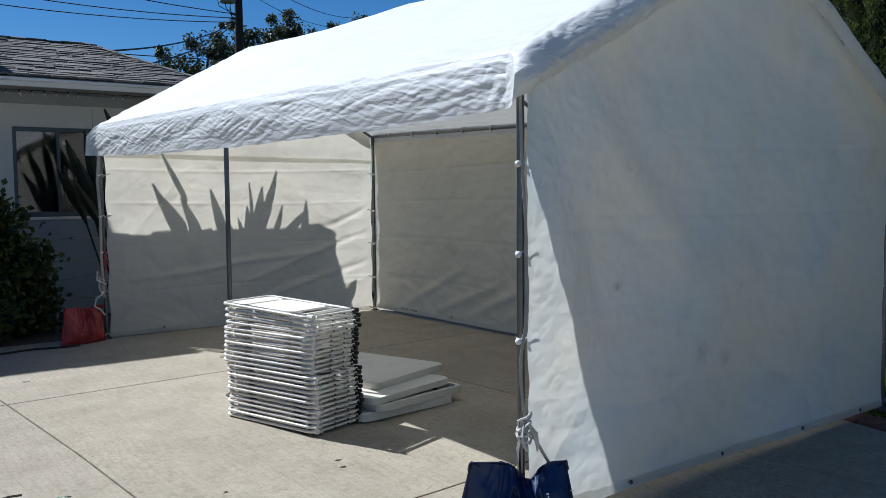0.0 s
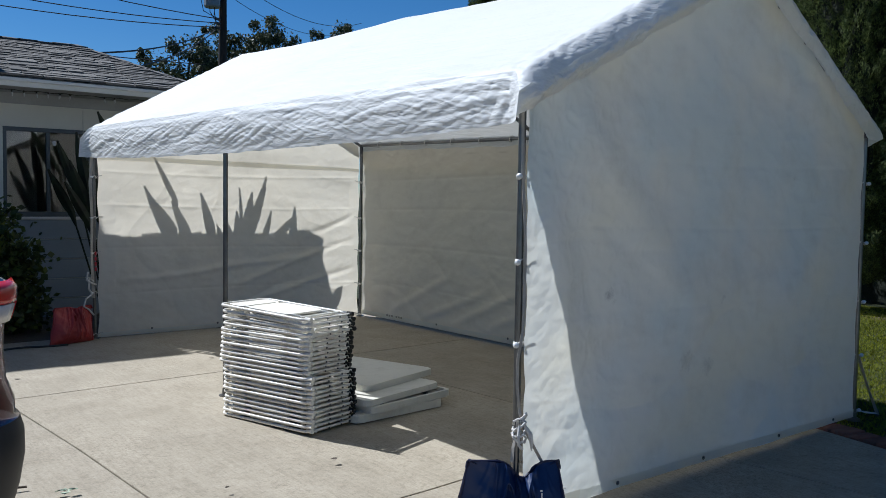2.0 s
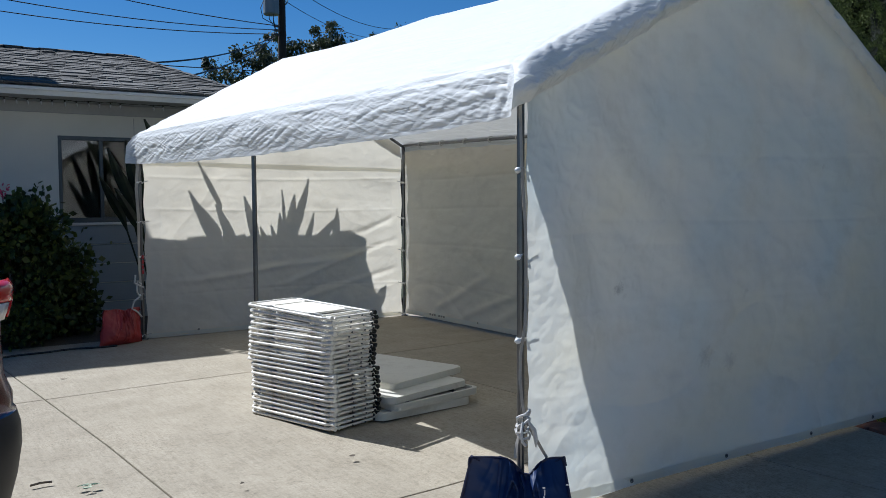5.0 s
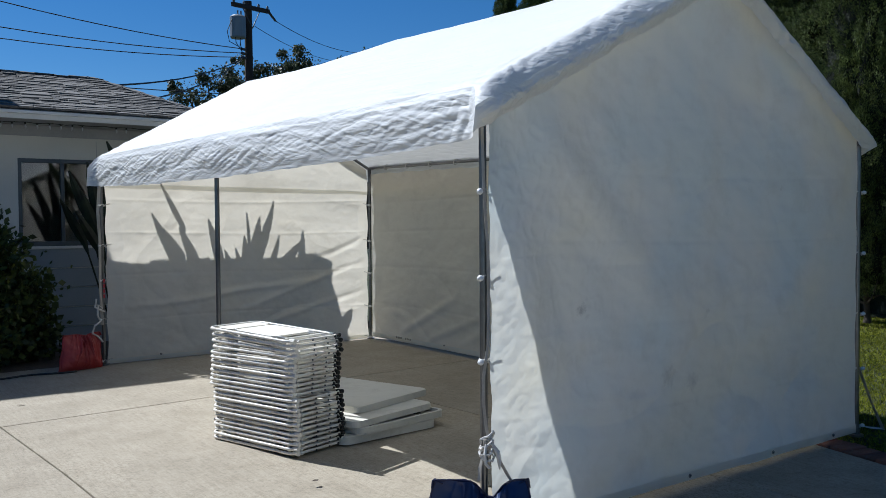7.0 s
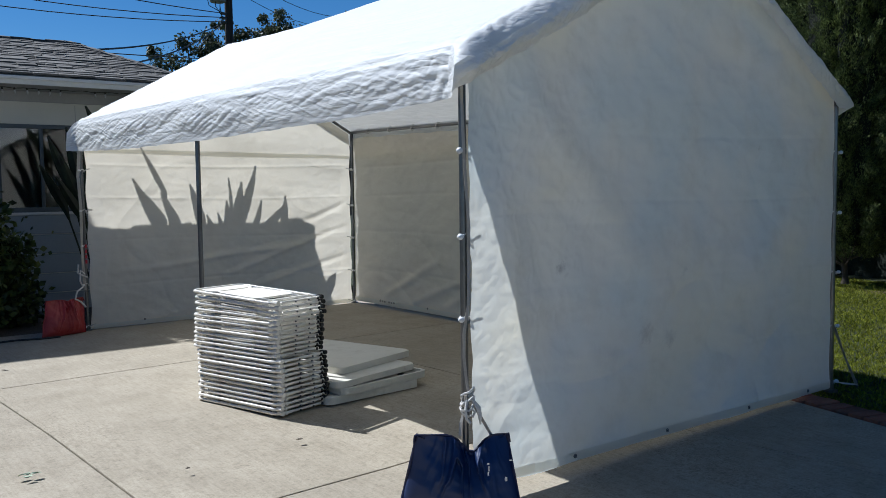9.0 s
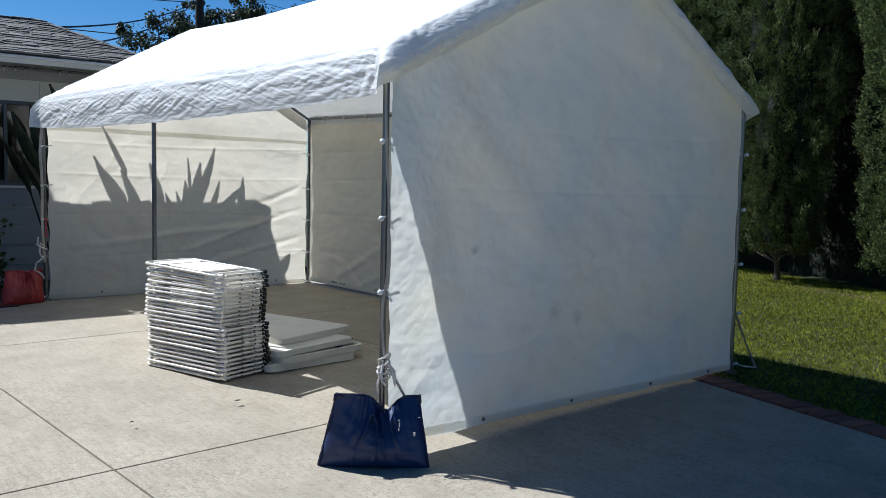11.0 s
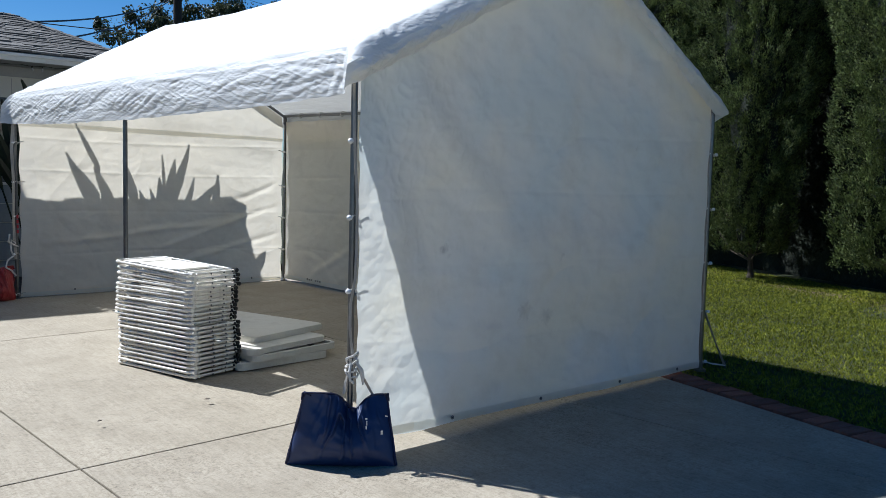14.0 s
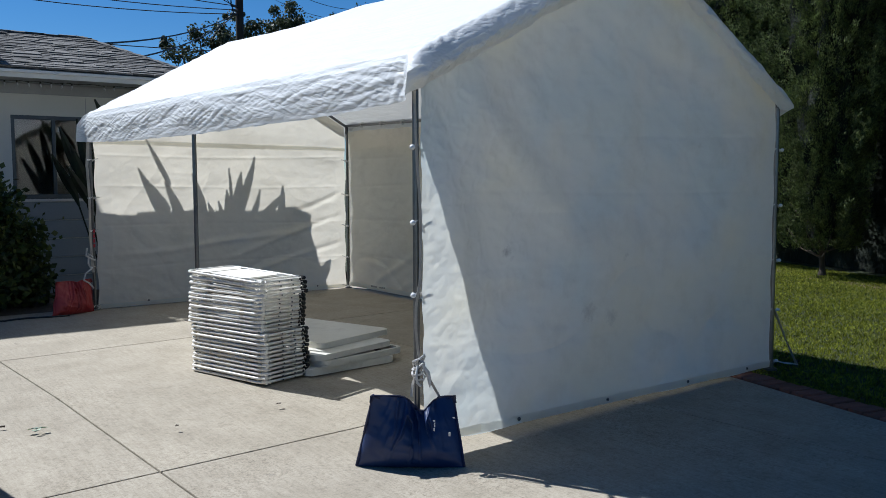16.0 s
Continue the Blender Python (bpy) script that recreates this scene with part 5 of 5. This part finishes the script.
# ---- utility pole and wires ----
PX, PY = 10.6, 26.4
pole = thing("utility_pole", (PX, PY, 0), "dark wooden utility pole with a crossarm and transformer", "utility pole")
part("mast", tube([(PX, PY, -0.3), (PX, PY, 5), (PX, PY, 9.30)], [0.17, 0.155, 0.13], 12), POLE_WOOD, pole)
arm = Matrix.Translation((PX, PY, 9.05)) @ Matrix.Rotation(0.55, 4, "Z") @ Matrix.Rotation(-0.10, 4, "Y")
part("crossarm", box((-1.15, -0.20, -0.07), (1.10, -0.09, 0.08), 0.01, arm), POLE_WOOD, pole)
for q in (-0.55, 0.5):
    part("brace", tube([arm @ Vector((q, -0.15, -0.05)), arm @ Vector((0, -0.13, -0.7))], 0.018, 6), DARK_STEEL, pole)
for q in (-1.05, -0.45, 0.45, 1.02):
    part("insulator", tube([arm @ Vector((q, -0.145, 0.06)), arm @ Vector((q, -0.145, 0.14)), arm @ Vector((q, -0.145, 0.20))], [0.03, 0.055, 0.03], 8), TANK, pole)
tc = Vector((PX - 0.45, PY - 0.12, 0))
part("transformer", tube([(tc.x, tc.y, 7.92), (tc.x, tc.y, 7.96), (tc.x, tc.y, 8.66), (tc.x, tc.y, 8.72)], [0.25, 0.28, 0.28, 0.2], 14), TANK, pole)
for q, zz in ((0.0, 8.9), (0.12, 8.88)):
    part("bushing", tube([(tc.x + q, tc.y, 8.68), (tc.x + q, tc.y, 8.9)], 0.03, 8), TANK, pole)
for z in (7.55, 7.40, 7.25):
    part("spool", tube([(PX - 0.15, PY - 0.1, z), (PX - 0.36, PY - 0.2, z)], 0.05, 8), DARK_STEEL, pole)
for k, (dx, z1) in enumerate(((-0.45, 7.55), (-0.15, 7.4), (0.05, 7.25))):
    part("jumper", tube([(tc.x + dx * 0.5, tc.y - 0.1, 8.6 - 0.5 * k), (tc.x + dx, tc.y - 0.12, 8.1), (tc.x + dx * 0.8, tc.y - 0.1, 7.75), (PX - 0.3, PY - 0.2, z1)], 0.014, 5), WIRE, pole)
drop_in = arm @ Vector((1.25, -0.145, -0.15))
part("strain_insulator", tube([arm @ Vector((1.08, -0.145, 0.0)), arm @ Vector((1.5, -0.145, -0.28))], 0.045, 8), DARK_STEEL, pole)


def cable(a, b, sag, radius, label="thin black overhead cable"):
    a, b = Vector(a), Vector(b)
    ob = thing("overhead_cable", tuple(a), label, "cable", "overhead cables")
    part("line", tube([a.lerp(b, k / 24) - Vector((0, 0, sag * 4 * (k / 24) * (1 - k / 24))) for k in range(25)], radius, 5), WIRE, ob)


for z, zl in ((7.55, 8.75), (7.40, 7.98), (7.25, 7.64)):
    a = Vector((PX - 0.36, PY - 0.2, z))
    b = Vector((2.49, 26.0, zl))
    cable(a, a + (b - a) * 3.0 + Vector((0, 0, 0.9)), 1.1, 0.016)
cable((PX - 0.36, PY - 0.2, 7.2), (0.6, 10.0, 3.3), 0.25, 0.017)
cable((PX - 0.36, PY - 0.2, 7.15), (1.4, 10.6, 3.15), 0.25, 0.017)
cable((7.2, 20.0, 4.95), (-6.2, 15.0, 4.35), 0.15, 0.013)
cable(arm @ Vector((1.5, -0.145, -0.28)), (24.0, 38.0, 11.0), 0.6, 0.013)
cable((PX + 0.15, PY, 8.5), (23.0, 38.0, 10.3), 0.6, 0.011)


# ---- far trees ----
def gum_tree(at, height, blobs, n, size, seed, label):
    ob = thing("tree", at, label, "tree")
    r = random.Random(seed)
    base = Vector(at)
    bm = tube([base + Vector((0, 0, -0.3)), base + Vector((0.1, 0, height * 0.35)), base + Vector((0, 0, height * 0.8))], [0.28, 0.2, 0.06], 8)
    pts = []
    for ox, oz, rad in blobs:
        c = base + Vector((ox * 0.93, -ox * 0.36 + r.uniform(-1, 1), oz))
        add_tube(bm, [base + Vector((0, 0, oz * 0.55)), base.lerp(c, 0.6) + Vector((0, 0, oz * 0.3)), c], [0.10, 0.05, 0.015], 5)
        pts.append((c, rad))
        for _ in range(5):
            pts.append((c + Vector((r.gauss(0, rad * 0.7), r.gauss(0, rad * 0.7), r.gauss(0, rad * 0.6))), rad * 0.45))
    part("trunk", bm, BARK, ob)

    def spot(rn):
        c, rad = rn.choice(pts)
        o = Vector((rn.gauss(0, 1), rn.gauss(0, 1), rn.gauss(0, 1))).normalized() * rad * rn.random() ** 0.4
        return c + o, o + Vector((0, 0, -0.4))
    leafy("crown", int(n * 2.0), spot, size * 0.62, FAR_LEAF, ob, seed + 5)
    return ob


gum_tree((13.8, 38.0, 0), 8.9, [(-1.0, 7.6, 0.75), (-0.5, 8.3, 0.6), (0.2, 8.5, 0.6), (0.9, 8.0, 0.7), (-1.45, 8.1, 0.3), (-0.6, 6.9, 0.9), (0.5, 7.0, 0.9), (1.4, 7.6, 0.5)], 3000, 0.22, 61, "grey-green gum tree with an open crown beyond the houses")
gum_tree((17.6, 38.5, 0), 10.2, [(-1.7, 9.0, 0.6), (-1.6, 9.9, 0.35), (-1.0, 8.4, 0.8), (0.3, 9.6, 0.6), (1.0, 9.9, 0.7), (1.7, 9.3, 0.6), (-0.3, 8.9, 0.7), (0.9, 8.9, 0.8), (-1.9, 8.0, 0.8)], 3800, 0.22, 67, "grey-green gum tree with a dark rounded crown beyond the houses")
gum_tree((9.6, 38.0, 0), 6.2, [(-0.4, 6.0, 0.4), (0.3, 6.3, 0.4), (0.9, 6.1, 0.4)], 700, 0.2, 71, "small distant tree above the roof line")
gum_tree((23.7, 40.0, 0), 11.2, [(0.0, 10.9, 0.5), (-0.8, 10.7, 0.4), (0.7, 11.0, 0.35)], 800, 0.22, 73, "distant treetop showing above the tent")


# ---- parked car ----
def car(ax_, ay_):
    """A dark red high-roofed car parked nose away; ax_, ay_ is the middle of its rear end."""
    ob = thing("car", (ax_, ay_ + 2.3, 0), "dark red car parked on the driveway, rear end facing", "car")
    LEVELS = [(0.24, 0.81, 0.12, 4.50), (0.34, 0.872, 0.03, 4.56), (0.53, 0.905, -0.02, 4.60), (0.63, 0.918, -0.03, 4.60), (0.70, 0.918, -0.025, 4.60), (0.742, 0.912, -0.005, 4.59), (0.752, 0.908, 0.02, 4.58),
              (0.79, 0.915, 0.035, 4.56), (0.85, 0.894, 0.05, 4.52), (0.95, 0.888, 0.055, 4.45), (1.045, 0.892, 0.055, 4.35), (1.10, 0.908, 0.05, 4.10), (1.145, 0.912, 0.055, 3.90), (1.168, 0.902, 0.075, 3.75),
              (1.20, 0.868, 0.12, 3.55), (1.27, 0.838, 0.18, 3.30), (1.45, 0.765, 0.30, 2.85), (1.60, 0.70, 0.40, 2.55), (1.66, 0.62, 0.52, 2.40), (1.69, 0.45, 0.75, 2.20)]

    def half_outline(half, back, front):
        r = 0.24
        pts = [(t * (half - r), back + 0.05 * t ** 3) for t in (0.0, 0.2, 0.4, 0.55, 0.7, 0.85, 1.0)]
        pts += [(half - r + r * math.sin(a), back + 0.05 + r - r * math.cos(a)) for a in [radians(9 * k) for k in range(1, 11)]]
        y0 = back + 0.05 + r
        pts += [(half, y0 + (front - 0.5 - y0) * t) for t in (0.25, 0.5, 0.75, 1.0)]
        pts += [(half - 0.35 * (1 - math.cos(a)), front - 0.5 + 0.5 * math.sin(a)) for a in [radians(30 * k) for k in range(1, 4)]]
        pts.append((0.0, front))
        return pts

    def ring(level, grow=0.0):
        z, h, b, f = level
        right = half_outline(h + grow, b - grow, f + grow)
        return [(ax_ + x, ay_ + y, z) for x, y in right] + [(ax_ - x, ay_ + y, z) for x, y in right[-2:0:-1]]

    def loft(name, lo, hi, material, parent, label="", caps=()):
        sel = [ring(l) for l in LEVELS if lo - 1e-6 <= l[0] <= hi + 1e-6]
        n = len(sel[0])
        verts = [q for r_ in sel for q in r_]
        faces = [(k * n + i, k * n + (i + 1) % n, (k + 1) * n + (i + 1) % n, (k + 1) * n + i) for k in range(len(sel) - 1) for i in range(n)]
        if "top" in caps:
            faces.append(tuple((len(sel) - 1) * n + i for i in range(n)))
        if "low" in caps:
            faces.append(tuple(range(n))[::-1])
        return raw(name, verts, faces, material, parent, label, True)

    bumper = loft("bumper", 0.24, 0.742, BLACK_PLASTIC, ob, "black plastic bumper and sills", ("low",))
    body = loft("body", 0.742, 1.168, CAR_RED, ob)
    loft("windows", 1.168, 1.60, CAR_GLASS, ob, "dark tinted window band")
    loft("roof", 1.60, 1.69, CAR_RED, ob, "", ("top",))

    def patch(name, z_list, i0, i1, side, grow, material, parent, label=""):
        rows = []
        for z in z_list:
            lv = [lerp_list([(l[0], l[q]) for l in LEVELS], z) for q in range(4)]
            o = half_outline(lv[1] + grow, lv[2] - grow, lv[3])[i0:i1]
            rows.append([(ax_ + side * x, ay_ + y, z) for x, y in o])
        n = len(rows[0])
        verts = [q for r_ in rows for q in r_]
        faces = [(k * n + i, k * n + i + 1, (k + 1) * n + i + 1, (k + 1) * n + i) for k in range(len(rows) - 1) for i in range(n - 1)]
        if side < 0:
            faces = [f[::-1] for f in faces]
        q = raw(name, verts, faces, material, parent, label, True)
        so = q.modifiers.new("thickness", "SOLIDIFY")
        so.thickness, so.offset = 0.012, 1.0
        return q
    for side in (-1, 1):
        lamp = patch("tail_lamp", (1.105, 1.125, 1.145, 1.166), 3, 15, side, 0.006, LENS_RED, ob, "red tail lamp lens")
        patch("side_lens", (1.050, 1.075, 1.104), 13, 16, side, 0.006, LENS_RED, lamp)
        patch("reverse_lens", (1.048, 1.075, 1.1035), 4, 13, side, 0.007, LENS_CLEAR, lamp, "clear ribbed reversing lens")
        patch("reflector", (0.565, 0.58, 0.60), 4, 9, side, 0.006, LENS_RED, bumper, "red reflector strip")
        for wy in (0.95, 3.7):
            wx = ax_ + side * 0.80
            wheel = part("wheel", tube([(wx - side * 0.12, ay_ + wy, 0.33), (wx - side * 0.10, ay_ + wy, 0.33), (wx + side * 0.10, ay_ + wy, 0.33), (wx + side * 0.12, ay_ + wy, 0.33)], [0.29, 0.33, 0.33, 0.29], 28), BLACK_RUBBER, ob)
            part("rim", tube([(wx + side * 0.121, ay_ + wy, 0.33), (wx + side * 0.13, ay_ + wy, 0.33)], [0.21, 0.19], 20), CHROME, wheel)
    for k in range(2):
        x = ax_ + 0.745 + 0.024 * k
        part("badge_bar", box((x, ay_ + 0.046 + 0.010 * k, 0.890), (x + 0.004, ay_ + 0.075, 0.918), 0.001), CHROME, body, "chrome badge bar")
        part("badge_bar", box((x + 0.004, ay_ + 0.049 + 0.010 * k, 0.890), (x + 0.015, ay_ + 0.079, 0.896), 0.001), CHROME, body, "chrome badge bar")
    return ob


parked = car(-3.195, -0.09)
parked.rotation_euler = (radians(0.76), 0, radians(11))
parked.location.z = -0.018

# ---- brick edging ----
edging = structure(part("brick_bed", box((-0.01, -9.3, -0.139), (0.215, 6.0, -0.075), 0.0, Matrix.Translation((2.635, 0, 0)) @ Matrix.Rotation(-math.atan(0.229), 4, "Z")), JOINT), "row of red bricks set flush along the driveway edge", "brick edging")
bm = box((-0.10, -0.0475, -0.062), (0.10, 0.0475, 0.0), 0.006)
brick_mesh = bpy.data.meshes.new("brick")
bmesh.ops.recalc_face_normals(bm, faces=bm.faces)
bm.to_mesh(brick_mesh)
bm.free()
brick_mesh.materials.append(BRICK)
rb = random.Random(6)
step = Vector((0.229, 1, 0)).normalized()
for k in range(-50, 46):
    p = Vector((2.635, 0, 0)) + step * (0.107 * k) + Vector((step.y, -step.x, 0)) * 0.112
    ob = link_mesh("brick", brick_mesh, edging)
    ob.matrix_basis = pose(p.x, p.y, 0.006 + rb.uniform(-0.004, 0.004), rb.uniform(-1, 1), rb.uniform(-1, 1), -math.degrees(math.atan(0.229)) + rb.uniform(-1.5, 1.5))

# ---- roof shingles ----
SLOPE_LEN = math.hypot(RY - EY, RZ - EZ)
pitch = math.atan2(RZ - EZ, RY - EY)
shingle_meshes = []
for w in (0.15, 0.20, 0.25, 0.31):
    bm = bmesh.new()
    add_box(bm, (-w / 2, 0.0, -0.004), (w / 2, 0.23, 0.018))
    for v in bm.verts:
        if v.co.y > 0.2:
            v.co.z -= 0.018
    me = bpy.data.meshes.new("shingle")
    bmesh.ops.recalc_face_normals(bm, faces=bm.faces)
    bm.to_mesh(me)
    bm.free()
    me.materials.append(SHINGLE)
    shingle_meshes.append((w, me))
rs = random.Random(13)
made = 0
for row in range(21):
    s = -0.04 + 0.105 * row
    y, z = EY + s * math.cos(pitch), EZ + s * math.sin(pitch) + 0.014
    t = max(0.0, s) / SLOPE_LEN
    x_end = EX + (RX - EX) * t
    x = x_end - 0.05
    while x > -1.55:
        w, me = rs.choice(shingle_meshes)
        ob = link_mesh("shingle", me, roof_part)
        ob.matrix_basis = pose(x - w / 2, y + rs.uniform(-0.022, 0.022), z + rs.uniform(0, 0.010), math.degrees(pitch) + rs.uniform(-1.0, 1.2), rs.uniform(-1, 1), rs.uniform(-1.2, 1.2))
        x -= w + rs.uniform(0.003, 0.010)
        made += 1
for k in range(12):
    ridge_cap = bmesh.new()
    x = RX + 0.05 - 0.2 * k
    add_box(ridge_cap, (x - 0.23, RY - 0.10, RZ - 0.012 + 0.006 * (k % 2)), (x, RY + 0.10, RZ + 0.022 + 0.008 * (k % 2)), 0.004)
    part("ridge_cap", ridge_cap, SHINGLE, roof_part)
a, b = Vector((EX, EY, EZ)), Vector((RX, RY, RZ))
dirh = (b - a).normalized()
for k in range(14):
    hip = bmesh.new()
    c = a.lerp(b, k / 13.5)
    m = Matrix.Translation(c + Vector((0, 0, 0.015 + 0.006 * (k % 2)))) @ dirh.to_track_quat("Y", "Z").to_matrix().to_4x4()
    add_box(hip, (-0.09, -0.03, -0.01), (0.09, 0.19, 0.012), 0.0, m)
    part("hip_cap", hip, SHINGLE, roof_part)

# ---- grass ----
rng = np.random.default_rng(5)
N = 270000
gy = rng.uniform(-4.2, 6.5, N)
gx = 2.635 + 0.229 * np.minimum(gy, 6.0) + 0.24 + rng.uniform(0, 1, N) ** 1.15 * 7.4
keep = (gx < 9.6 + 0.35 * (gy - 3.0))
gx, gy = gx[keep], gy[keep]
dry = (np.hypot((gx - 7.6) / 0.7, (gy - 0.35) / 0.4) < 1) & (rng.random(len(gx)) < 0.6)
gx, gy = gx[~dry], gy[~dry]
n = len(gx)
gz = np.array([lawn_height(float(a), float(b)) for a, b in zip(gx, gy)]) - 0.003
ang, hgt, wid = rng.uniform(0, 2 * np.pi, n), rng.uniform(0.014, 0.034, n), rng.uniform(0.0022, 0.0050, n) * (1 + np.maximum(0, gx - 4) * 0.15)
lx, ly = rng.normal(0, 0.016, n), rng.normal(0, 0.016, n)
base = np.stack([gx, gy, gz], 1)
cs = np.stack([np.cos(ang) * wid, np.sin(ang) * wid, np.zeros(n)], 1)
mid = base + np.stack([lx * 0.4, ly * 0.4, hgt * 0.6], 1)
tipp = base + np.stack([lx, ly, hgt], 1)
gv = np.stack([base - cs, base + cs, mid + cs * 0.8, tipp, mid - cs * 0.8], 1).reshape(-1, 3)
grass = raw("grass", gv.tolist(), [(5 * k, 5 * k + 1, 5 * k + 2, 5 * k + 3, 5 * k + 4) for k in range(n)], BLADE)
tagged(grass, "short mown green grass with yellowed blades", "grass", "", "stuff")


def bare_patch(cx, cy, rx, ry, turn, seed, label):
    """A thin, ragged patch of dry soil lying in the lawn."""
    ring = []
    for k in range(56):
        a = 2 * math.pi * k / 56
        f = 1 + 0.45 * noise.noise(Vector((2.2 * math.cos(a), 2.2 * math.sin(a), seed))) + 0.2 * noise.noise(Vector((8 * math.cos(a), 8 * math.sin(a), seed)))
        x, y = rx * f * math.cos(a), ry * f * math.sin(a)
        ring.append((cx + x * math.cos(turn) - y * math.sin(turn), cy + x * math.sin(turn) + y * math.cos(turn)))
    verts = [(cx, cy, lawn_height(cx, cy) + 0.006)] + [(x, y, lawn_height(x, y) - 0.002) for x, y in ring]
    faces = [(0, 1 + k, 1 + (k + 1) % 56) for k in range(56)]
    structure(raw("bare_patch", verts, faces, DRY_SOIL), label, "bare soil")


bare_patch(7.6, 0.35, 0.65, 0.30, 0.5, 2.0, "dry brown patch in the lawn")
bare_patch(8.55, 2.6, 2.4, 0.34, 1.23, 5.0, "dry straw and soil along the foot of the trees")

bm = bmesh.new()
for k in range(5):
    a = 2.2 * k
    c = Vector((-1.45 + 0.030 * math.cos(a), 1.51 + 0.026 * math.sin(a), 0.006))
    ring = [bm.verts.new(c + Vector((0.026 * math.cos(q + a), 0.009 * math.sin(q + a), 0.010 * abs(math.sin(q))))) for q in [2 * math.pi * w / 8 for w in range(8)]]
    bm.faces.new(ring)
tagged(part("leaf_sprig", bm, SPRIG), "small pale green leaf sprig on the concrete", "leaf")
tagged(part("twig", tube([(-1.68, 1.69, 0.006), (-1.68 + 0.05, 1.69 + 0.01, 0.008), (-1.68 + 0.10, 1.69 + 0.005, 0.006)], 0.006, 6), BARK), "short brown twig on the concrete", "twig")
# dry leaves and bits on the paving
rd = random.Random(17)
for k in range(6):
    x, y = rd.uniform(-1.6, 2.4), rd.uniform(-0.3, 5.4)
    bm = bmesh.new()
    s = rd.uniform(0.012, 0.028)
    ring = [bm.verts.new((x + s * math.cos(a) * rd.uniform(0.5, 1.2), y + s * 0.6 * math.sin(a), 0.004 + rd.uniform(0, 0.008))) for a in [2 * math.pi * q / 7 for q in range(7)]]
    bm.faces.new(ring)
    tagged(part("dry_leaf", bm, BARK), "small curled dry leaf on the concrete", "leaf", "dry leaves on the paving")
